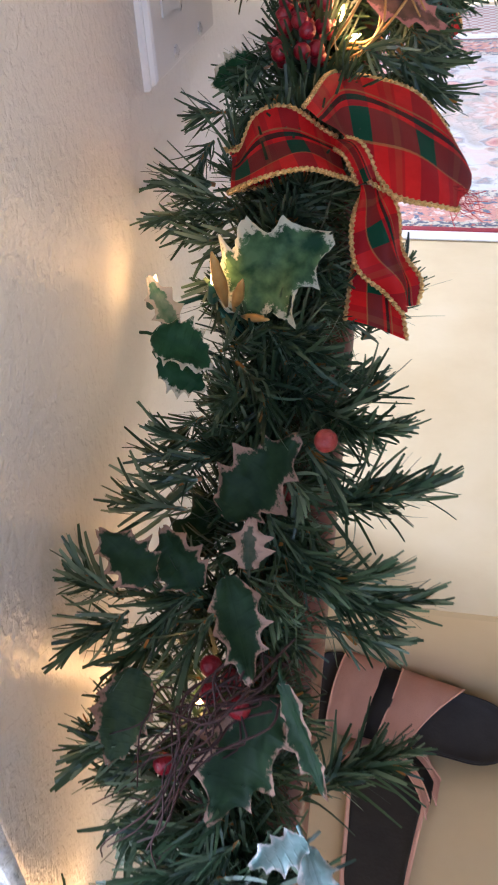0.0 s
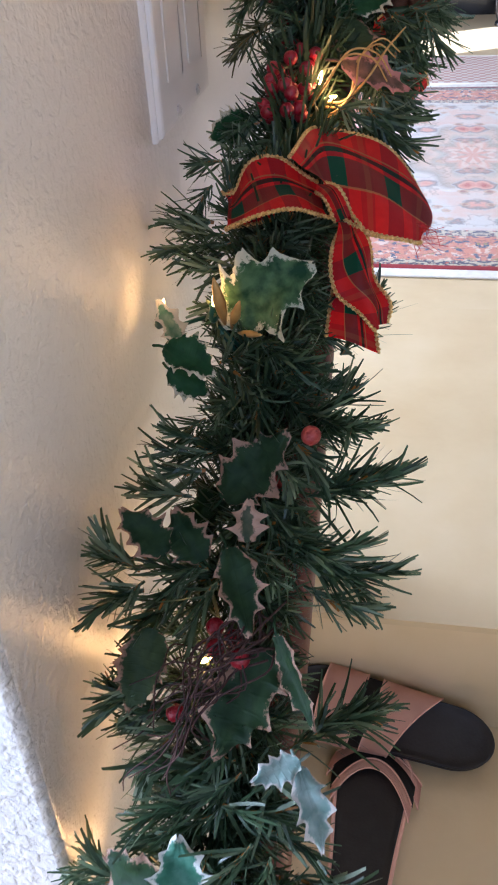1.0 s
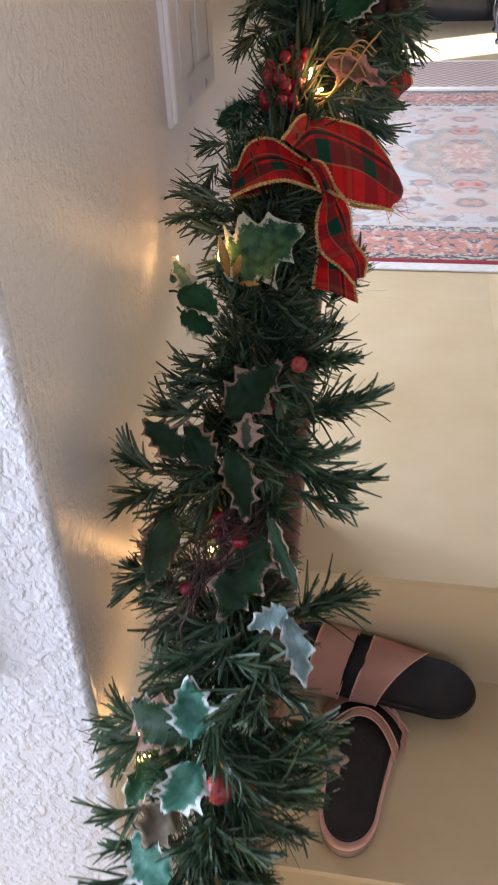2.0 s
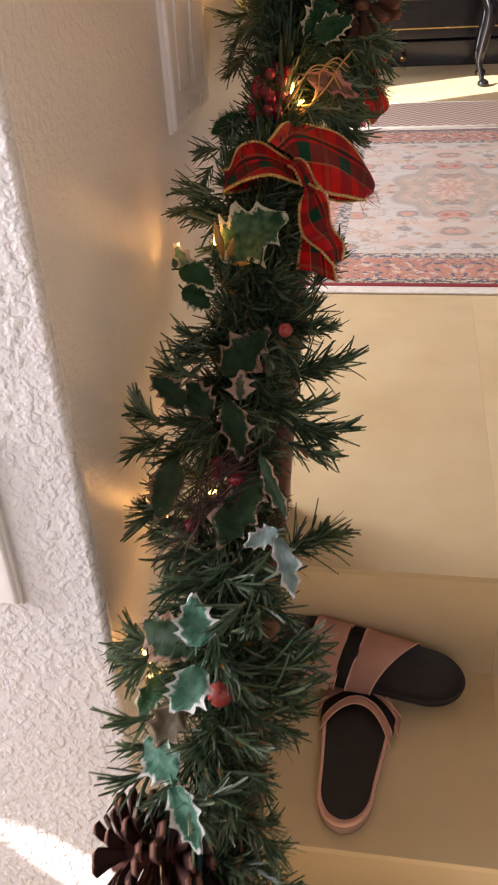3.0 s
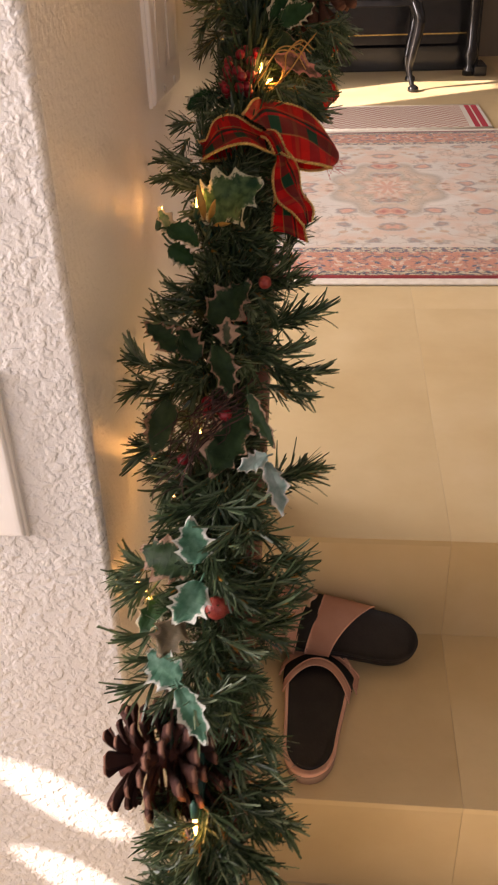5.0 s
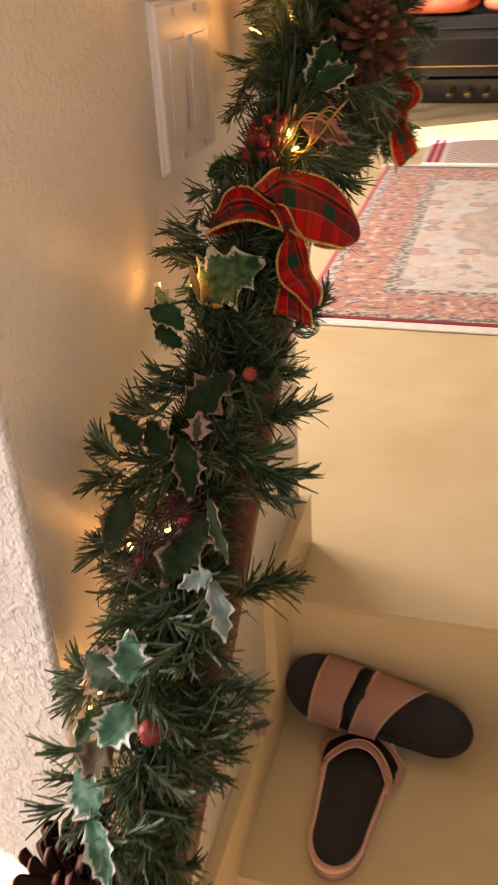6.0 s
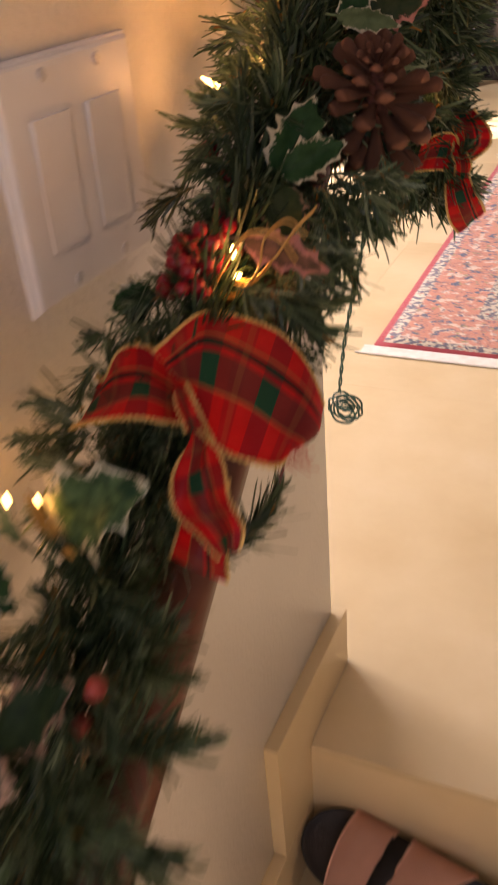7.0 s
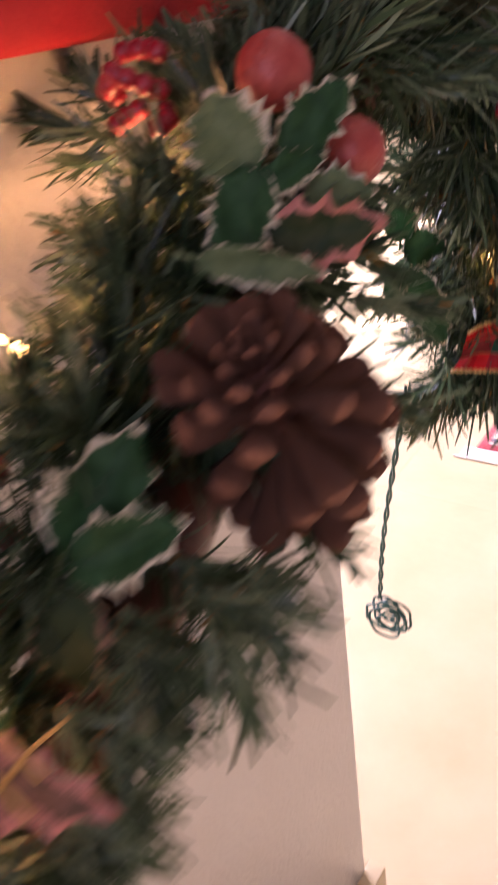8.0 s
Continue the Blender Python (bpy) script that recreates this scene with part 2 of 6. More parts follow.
    border = mix(nt, ramp(nt, flowers(52.0, 31.0), [(0.61, (0, 0, 0)), (0.64, (1, 1, 1))]), border, (0.30, 0.22, 0.09))
    border = mix(nt, maths(nt, "MULTIPLY", vine(24.0, 9.0, 0.014), 0.5), border, (0.10, 0.07, 0.08))
    guard = mix(nt, ramp(nt, flowers(70.0, 6.0), [(0.48, (0, 0, 0)), (0.52, (1, 1, 1))]), (0.52, 0.44, 0.31), (0.09, 0.085, 0.11))
    guard = mix(nt, ramp(nt, flowers(85.0, 16.0), [(0.60, (0, 0, 0)), (0.64, (1, 1, 1))]), guard, (0.42, 0.10, 0.06))

    def inside(limit):
        return maths(nt, "GREATER_THAN", e, limit)
    c = mix(nt, inside(0.014), (0.32, 0.03, 0.035), guard)
    c = mix(nt, inside(0.042), c, border)
    c = mix(nt, inside(0.175), c, guard)
    c = mix(nt, inside(0.210), c, field)
    nt.links.new(c, b.inputs["Base Color"])
    b.inputs["Roughness"].default_value = 0.9
    b.inputs["Sheen Weight"].default_value = 0.2
    bump(nt, b, noise_tex(nt, 420.0), 0.0025)
    return m


def stripe_mat():
    """Small striped runner: red stripes near its ends, a fine check between."""
    m, nt, b = nodes_of("striped_runner")
    sep = nt.nodes.new("ShaderNodeSeparateXYZ")
    nt.links.new(coords(nt), sep.inputs[0])
    ax = maths(nt, "ABSOLUTE", sep.outputs[0])

    def band(lo, hi):
        return maths(nt, "MULTIPLY", maths(nt, "GREATER_THAN", ax, lo), maths(nt, "LESS_THAN", ax, hi))
    ch = add(nt, "ShaderNodeTexChecker", Scale=48.0)
    nt.links.new(coords(nt), ch.inputs["Vector"])
    c = mix(nt, ch.outputs["Fac"], (0.60, 0.54, 0.46), (0.44, 0.26, 0.22))
    c = mix(nt, band(0.315, 0.40), c, (0.62, 0.60, 0.54))
    c = mix(nt, band(0.335, 0.385), c, (0.42, 0.03, 0.05))
    c = mix(nt, band(0.355, 0.362), c, (0.62, 0.55, 0.48))
    nt.links.new(c, b.inputs["Base Color"])
    b.inputs["Roughness"].default_value = 0.95
    bump(nt, b, noise_tex(nt, 300.0), 0.002)
    return m


def glow(name, color, power):
    m, nt, b = nodes_of(name)
    b.inputs["Base Color"].default_value = (*color, 1)
    b.inputs["Emission Color"].default_value = (*color, 1)
    b.inputs["Emission Strength"].default_value = power
    return m


M = {
    # same paint as the side face, darkened to stand in for weaker light
    "wall_rough_dimmed": plaster("knockdown_plaster_dimmed", 165.0, 0.0009, 0.6, 0.73),
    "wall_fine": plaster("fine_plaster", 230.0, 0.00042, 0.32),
    "wall_flat": plain("white_wall_paint", (0.66, 0.62, 0.58), (0.74, 0.70, 0.66), 6.0, 0.6, relief=0.0004, relief_scale=160.0),
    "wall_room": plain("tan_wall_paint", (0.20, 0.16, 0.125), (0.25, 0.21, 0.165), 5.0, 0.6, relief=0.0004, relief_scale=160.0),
    "ceiling": plain("ceiling_paint", (0.46, 0.43, 0.39), (0.52, 0.49, 0.45), 4.0, 0.8),
    "stone": stone("cream_limestone"),
    "grout": plain("grout", (0.56, 0.46, 0.32), (0.62, 0.52, 0.37), 60.0, 0.8),
    "wood": plain("mahogany", (0.080, 0.019, 0.010), (0.140, 0.036, 0.017), 40.0, 0.32, relief=0.0003, relief_scale=120.0),
    "plate": plain("white_plastic", (0.70, 0.67, 0.64), (0.76, 0.73, 0.70), 20.0, 0.35),
    "screw": plain("painted_screw", (0.55, 0.52, 0.49), (0.66, 0.63, 0.60), 300.0, 0.3, 0.3),
    "brass": plain("brass", (0.50, 0.33, 0.10), (0.60, 0.42, 0.16), 90.0, 0.25, 1.0),
    "trim": plain("beige_trim", (0.50, 0.40, 0.28), (0.58, 0.48, 0.35), 14.0, 0.45),
    "needle": needle_mat("plastic_needles", (0.018, 0.038, 0.017), (0.074, 0.124, 0.060), (0.225, 0.290, 0.180)),
    "needle_olive": needle_mat("olive_needles", (0.038, 0.044, 0.018), (0.115, 0.120, 0.050), (0.220, 0.205, 0.095)),
    "wire": plain("green_wire", (0.008, 0.050, 0.034), (0.014, 0.085, 0.056), 90.0, 0.4),
    "twig": plain("brown_twig", (0.024, 0.008, 0.006), (0.052, 0.018, 0.012), 200.0, 0.85, per_island=0.6),
    "berry": plain("red_berry", (0.18, 0.003, 0.010), (0.32, 0.007, 0.017), 260.0, 0.3, relief=0.0004, relief_scale=900.0),
    "berry_dull": plain("dull_berry", (0.26, 0.020, 0.016), (0.40, 0.072, 0.050), 200.0, 0.4, relief=0.0005, relief_scale=700.0),
    "cone": plain("pinecone", (0.045, 0.013, 0.009), (0.150, 0.045, 0.029), 160.0, 0.85, relief=0.0008, relief_scale=500.0),
    "cone_tip": plain("pinecone_tip", (0.120, 0.046, 0.028), (0.250, 0.112, 0.070), 260.0, 0.85),
    "cone_rim": plain("pinecone_rim", (0.105, 0.036, 0.017), (0.220, 0.083, 0.041), 240.0, 0.8),
    "cone_open": plain("open_pinecone", (0.088, 0.028, 0.013), (0.200, 0.073, 0.035), 210.0, 0.8, relief=0.0006, relief_scale=600.0),
    "tartan": plaid_mat(),
    "bud": plain("gold_bud", (0.42, 0.22, 0.05), (0.62, 0.38, 0.12), 300.0, 0.35, 0.4),
    "gold": plain("gold_thread", (0.50, 0.31, 0.09), (0.86, 0.62, 0.28), 700.0, 0.3, 0.9, relief=0.0008, relief_scale=1500.0),
    "foam": plain("black_insole", (0.010, 0.008, 0.007), (0.019, 0.015, 0.013), 30.0, 0.62, relief=0.0005, relief_scale=300.0),
    "felt": plain("pink_felt", (0.74, 0.40, 0.29), (0.82, 0.49, 0.37), 25.0, 0.9, relief=0.0007, relief_scale=700.0),
    "sole": plain("tan_sole", (0.33, 0.21, 0.15), (0.42, 0.28, 0.21), 30.0, 0.7),
    "lacquer": plain("black_lacquer", (0.006, 0.006, 0.007), (0.010, 0.010, 0.011), 10.0, 0.16),
    "cushion": plain("red_cushion", (0.42, 0.05, 0.025), (0.55, 0.12, 0.05), 18.0, 0.75, relief=0.001, relief_scale=400.0),
    "fringe": plain("cotton_fringe", (0.62, 0.57, 0.48), (0.74, 0.70, 0.62), 60.0, 0.9, per_island=0.3),
    "runner": stripe_mat(),
    "bulb": glow("lit_bulb", (1.0, 0.52, 0.12), 7.0),
    "red_cloth": plain("red_cloth", (0.40, 0.012, 0.014), (0.50, 0.03, 0.024), 40.0, 0.8, relief=0.001, relief_scale=500.0),
    "cream": leaf_mat("holly_cream", (0.013, 0.048, 0.016), (0.024, 0.078, 0.026), (0.66, 0.60, 0.44), 0.80),
    "pale": leaf_mat("holly_pale", (0.014, 0.055, 0.022), (0.100, 0.185, 0.080), (0.66, 0.66, 0.50), 0.74),
    "white": leaf_mat("holly_white", (0.020, 0.11, 0.060), (0.20, 0.26, 0.18), (0.54, 0.50, 0.42), 0.50),
    "blue": leaf_mat("holly_frosted", (0.022, 0.115, 0.066), (0.095, 0.24, 0.165), (0.66, 0.68, 0.62), 0.70, 0.36),
    "frost": leaf_mat("holly_bleached", (0.12, 0.20, 0.18), (0.26, 0.33, 0.31), (0.52, 0.50, 0.46), 0.70, 0.22),
    "tan": leaf_mat("holly_tan", (0.012, 0.030, 0.012), (0.022, 0.050, 0.018), (0.38, 0.24, 0.17), 0.74),
    "star": leaf_mat("holly_faded", (0.030, 0.055, 0.028), (0.10, 0.10, 0.06), (0.48, 0.31, 0.22), 0.30),
    "dark": leaf_mat("holly_dark", (0.014, 0.036, 0.014), (0.024, 0.056, 0.022), (0.10, 0.10, 0.055), 0.75),
    "dull": leaf_mat("holly_brown", (0.075, 0.060, 0.035), (0.13, 0.10, 0.06), (0.30, 0.22, 0.15), 0.76),
    "dulltan": leaf_mat("holly_dull_tan", (0.020, 0.040, 0.016), (0.040, 0.062, 0.022), (0.34, 0.20, 0.13), 0.80),
    "pink": leaf_mat("holly_pink", (0.075, 0.055, 0.035), (0.22, 0.115, 0.085), (0.54, 0.24, 0.21), 0.52),
    "pinkrim": leaf_mat("holly_pink_rim", (0.016, 0.036, 0.014), (0.045, 0.055, 0.024), (0.54, 0.22, 0.18), 0.60),
    "olive": leaf_mat("holly_olive", (0.085, 0.13, 0.060), (0.15, 0.20, 0.095), (0.62, 0.56, 0.42), 0.78),
}

# ---- mesh helpers ----


def mesh_of(name, bm, *mats, smooth=False):
    bmesh.ops.recalc_face_normals(bm, faces=bm.faces)
    me = bpy.data.meshes.new(name)
    bm.to_mesh(me)
    bm.free()
    for m in mats:
        me.materials.append(m)
    if smooth:
        me.polygons.foreach_set("use_smooth", [True] * len(me.polygons))
    return me


def thing(name, label, category, at=(0, 0, 0), group="", kind="", m=None):
    ob = new(name)
    ob.empty_display_size = 0.02
    ob.matrix_world = m if m is not None else Matrix.Translation(at)
    return tagged(ob, label, category, group, kind)


def part(name, bm, material, parent=None, label="", m=None, smooth=False):
    """Links a bmesh (or a shared mesh) as one mesh object under a thing or a part."""
    me = bm if isinstance(bm, bpy.types.Mesh) else mesh_of(name, bm, material, smooth=smooth)
    ob = new(name, me)
    if parent is not None:
        ob.parent = parent
    if m is not None:
        ob.matrix_local = m
    return tagged(ob, label)


def box(bm, lo, hi, bevel=0.0, segs=2):
    lo, hi = Vector(lo), Vector(hi)
    r = bmesh.ops.create_cube(bm, size=1.0, matrix=Matrix.Translation((lo + hi) / 2) @ Matrix.Diagonal((*(hi - lo), 1)))
    if bevel:
        es = list({e for v in r["verts"] for e in v.link_edges})
        bmesh.ops.bevel(bm, geom=es, offset=bevel, segments=segs, profile=0.5, affect="EDGES")
    return bm


def tube(bm, pts, radius, sides=8, taper=None, caps=True):
    """A round bar along points; taper(i/n) scales the radius."""
    pts = [Vector(p) for p in pts]
    rings, up = [], Vector((0.13, 0.31, 0.94))
    for i, p in enumerate(pts):
        t = (pts[min(i + 1, len(pts) - 1)] - pts[max(i - 1, 0)]).normalized()
        s = t.cross(up)
        if s.length < 1e-4:
            s = t.orthogonal()
        s.normalize()
        up = s.cross(t).normalized()
        r = radius * (taper(i / (len(pts) - 1)) if taper else 1.0)
        rings.append([bm.verts.new(p + r * (math.cos(a) * s + math.sin(a) * up)) for a in (2 * math.pi * k / sides for k in range(sides))])
    for a, b in zip(rings, rings[1:]):
        for k in range(sides):
            bm.faces.new((a[k], a[(k + 1) % sides], b[(k + 1) % sides], b[k]))
    if caps:
        bm.faces.new(rings[0][::-1])
        bm.faces.new(rings[-1])
    return bm


def lathe(bm, profile, sides=20, m=Matrix()):
    rings = [[bm.verts.new(m @ Vector((r * math.cos(a), r * math.sin(a), z))) for a in (2 * math.pi * k / sides for k in range(sides))] for r, z in profile]
    for a, b in zip(rings, rings[1:]):
        for k in range(sides):
            bm.faces.new((a[k], a[(k + 1) % sides], b[(k + 1) % sides], b[k]))
    bm.faces.new(rings[0][::-1])
    bm.faces.new(rings[-1])
    return bm


def spline(pts, n):
    """Catmull-Rom through a few points, n steps a span."""
    p = [Vector(q) for q in pts]
    p = [2 * p[0] - p[1]] + p + [2 * p[-1] - p[-2]]
    out = []
    for i in range(1, len(p) - 2):
        for k in range(n):
            t = k / n
            out.append(0.5 * (2 * p[i] + (p[i + 1] - p[i - 1]) * t + (2 * p[i - 1] - 5 * p[i] + 4 * p[i + 1] - p[i + 2]) * t * t + (3 * p[i] - p[i - 1] - 3 * p[i + 1] + p[i + 2]) * t ** 3))
    return out + [p[-2]]


def axes(origin, along, normal):
    """A pose whose y runs along and whose z is near the normal."""
    y = Vector(along).normalized()
    x = y.cross(Vector(normal)).normalized()
    z = x.cross(y)
    return Matrix(((x.x, y.x, z.x, origin[0]), (x.y, y.y, z.y, origin[1]), (x.z, y.z, z.z, origin[2]), (0, 0, 0, 1)))

# ---- the setting ----
Z1, Z2 = -0.178, -0.356            # the tread with the slippers, the entry floor
NOSE_A, NOSE_B = 0.533, 0.240      # fronts of the upper floor and of the tread
WALL_END, WALL_W = 0.656, -0.164
CEIL = 2.60
WEST_IN, WEST, EAST, BACK, FAR = -1.0, -2.2, 2.6, -1.7, 4.95


def structure(name, bm, mats, label, category):
    ob = new(name, mesh_of(name, bm, *mats))
    return tagged(ob, label, category, kind="structure")


def holed_wall(name, axis, at, thick, u0, u1, z0, z1, hole, mat, label):
    """A wall across x or y with one window opening through it: hole = (u, u, z, z)."""
    bm = bmesh.new()
    a, b, c, d = hole
    for s0, s1, t0, t1 in ((u0, a, z0, z1), (b, u1, z0, z1), (a, b, z0, c), (a, b, d, z1)):
        lo, hi = ((at, s0, t0), (at + thick, s1, t1)) if axis == "x" else ((s0, at, t0), (s1, at + thick, t1))
        box(bm, lo, hi)
    return structure(name, bm, [M[mat]], label, "wall")


# the short wall that carries the rail: rounded front corner, rough front with shade in its paint, finer side
bm = bmesh.new()
R = 0.005
outline = [(WALL_W, 0.0), (-R, 0.0)] + [(-R + R * math.sin(a), R - R * math.cos(a)) for a in (radians(q) for q in (22, 45, 68))] + [(0.0, R), (0.0, WALL_END), (WALL_W, WALL_END)]
zs = [Z2, CEIL]
rows = [[bm.verts.new((x, y, z)) for x, y in outline] for z in zs]
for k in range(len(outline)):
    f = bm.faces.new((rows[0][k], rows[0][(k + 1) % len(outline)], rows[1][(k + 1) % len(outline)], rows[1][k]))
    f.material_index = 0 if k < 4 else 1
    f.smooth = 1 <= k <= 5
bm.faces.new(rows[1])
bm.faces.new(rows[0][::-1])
structure("wall_stub", bm, [M["wall_rough_dimmed"], M["wall_fine"]], "white knockdown-textured plaster wall end beside the stairs", "wall")

bm = bmesh.new()
box(bm, (WEST, 0.045, Z2), (WALL_W, WALL_END - 0.002, CEIL))
structure("wall_south", bm, [M["wall_flat"]], "white painted wall between entry and living room", "wall")
bm = bmesh.new()
box(bm, (WALL_W - 0.075, 0.004, Z2), (WALL_W - 0.001, 0.045, 2.05), 0.006)
structure("door_casing", bm, [M["trim"]], "beige painted door casing beside the wall end", "trim")

# the opening at y -0.35 to -0.06 is made up for the side fill
bm = bmesh.new()
for y0, y1, z0, z1 in ((BACK, -1.45, Z2, CEIL), (-0.775, -0.725, Z2, CEIL), (-0.40, -0.35, Z2, CEIL), (-0.06, 0.045, Z2, CEIL), (-0.35, -0.06, Z2, 0.42), (-0.35, -0.06, 1.05, CEIL), (-0.725, -0.40, Z2, 0.55), (-0.725, -0.40, 0.91, CEIL), (-1.45, -0.775, Z2, 0.28), (-1.45, -0.775, 1.84, CEIL)):
    box(bm, (WEST_IN - 0.1, y0, z0), (WEST_IN, y1, z1))
structure("wall_west_entry", bm, [M["wall_flat"]], "white entry wall with a window, a pierced screen and an added fill opening", "wall")
# the openings in these two unseen walls exist only for the fill lamps
holed_wall("wall_back", "y", BACK - 0.12, 0.12, WEST_IN - 0.1, EAST, Z2, CEIL, (0.05, 1.30, 0.5, 2.0), "wall_room", "tan entry wall with an opening added for fill light")
holed_wall("wall_east", "x", EAST, 0.12, BACK, FAR, Z2, CEIL, (2.7, 3.5, 0.9, 2.0), "wall_room", "tan living room wall with a small opening added for fill light")
bm = bmesh.new()
for y0, y1, z0, z1 in ((WALL_END, 1.01, Z2, CEIL), (1.01, 2.05, Z2, 0.36), (1.01, 2.05, 1.34, CEIL), (2.05, 2.20, Z2, CEIL), (2.20, 2.71, Z2, 1.10), (2.20, 2.71, 2.30, CEIL), (2.71, FAR, Z2, CEIL)):
    box(bm, (WEST - 0.12, y0, z0), (WEST, y1, z1))
structure("wall_west_room", bm, [M["wall_flat"]], "white living room wall with two windows", "wall")
bm = bmesh.new()
box(bm, (WEST - 0.12, FAR, Z2), (EAST + 0.12, FAR + 0.12, CEIL))
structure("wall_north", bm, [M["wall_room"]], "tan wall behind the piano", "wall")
bm = bmesh.new()
box(bm, (WEST - 0.12, BACK - 0.12, CEIL), (EAST + 0.12, FAR + 0.12, CEIL + 0.12))
structure("ceiling", bm, [M["ceiling"]], "plain white painted ceiling", "ceiling")
bm = bmesh.new()
box(bm, (-60, -60, -0.60), (60, 60, -0.55))
structure("ground", bm, [M["grout"]], "dry ground outside the house", "ground")

# pierced screen in the entry window
bm = bmesh.new()
CX = WEST_IN - 0.05
for col in range(3):
    for row in range(3):
        cy, cz, hy, hz = -0.4681 - 0.075 * col, 0.837 - 0.115 * row, 0.0375, 0.0575
        ring, rim = [], []
        for k in range(32):
            a = 2 * math.pi * k / 32
            c, sn = math.cos(a), math.sin(a)
            q = 1 / max(abs(c), abs(sn))
            rim.append(bm.verts.new((CX, cy + hy * c * q, cz + hz * sn * q)))
            ring.append(bm.verts.new((CX, cy + 0.0312 * c, cz + 0.031 * sn * abs(sn) ** 0.5)))
        for k in range(32):
            bm.faces.new((rim[k], rim[(k + 1) % 32], ring[(k + 1) % 32], ring[k]))
box(bm, (CX - 0.005, -0.75, 0.50), (CX + 0.005, -0.6556, 0.93))
box(bm, (CX - 0.005, -0.4306, 0.50), (CX + 0.005, -0.35, 0.93))
box(bm, (CX - 0.005, -0.6556, 0.8945), (CX + 0.005, -0.4306, 0.93))
box(bm, (CX - 0.005, -0.6556, 0.50), (CX + 0.005, -0.4306, 0.5495))
structure("window_1", bm, [M["trim"]], "pierced screen with oval holes in the entry window", "window")


# ---- skirting ----
def skirting(name, y0, y1, z0, z1):
    bm = bmesh.new()
    box(bm, (-0.001, y0, z0), (0.015, y1, z1), 0.0008)
    return structure(name, bm, [M["stone"]], "cream stone skirting tile along the stair wall", "baseboard")


skirting("baseboard", 0.450, WALL_END + 0.012, Z1 + 0.0905, 0.084)
skirting("baseboard", 0.150, NOSE_A + 0.002, Z2 + 0.0905, Z1 + 0.090)
skirting("baseboard", -0.02, NOSE_B + 0.002, Z2, Z2 + 0.090)
bm = bmesh.new()
box(bm, (WALL_W, WALL_END, 0.0), (0.0, WALL_END + 0.012, 0.084), 0.002)
structure("baseboard", bm, [M["stone"]], "cream stone skirting tile round the wall end", "baseboard")

# ---- the rail ----
RAIL_X, RAIL_Z, RAIL_SLOPE = 0.076, 0.318, 0.82


def rail_at(y):
    return Vector((RAIL_X, y, RAIL_Z + RAIL_SLOPE * y))


rail = thing("handrail", "dark mahogany wooden handrail fixed along the stair wall", "handrail", rail_at(0.0))
bm = bmesh.new()
flat = rail_at(0.60)
tube(bm, [p - rail_at(0) for p in spline([rail_at(-0.62), rail_at(-0.2), rail_at(0.2), rail_at(0.60)], 4)], 0.021, 18)
part("bar", bm, M["wood"], rail, smooth=True)
for y in (-0.32, 0.56):
    bm = bmesh.new()
    p = rail_at(y) - rail_at(0)
    tube(bm, spline([(0.0 - RAIL_X, p.y, p.z - 0.030), (0.045 - RAIL_X, p.y, p.z - 0.030), (0.0, p.y, p.z - 0.014)], 6), 0.006, 10)
    lathe(bm, [(0.016, 0.0), (0.016, 0.005), (0.008, 0.010)], 18, Matrix.Translation((-RAIL_X, p.y, p.z - 0.030)) @ pose(0, 0, 0, 0, 90, 0))
    part("bracket", bm, M["wood"], rail, "dark wall bracket", smooth=True)


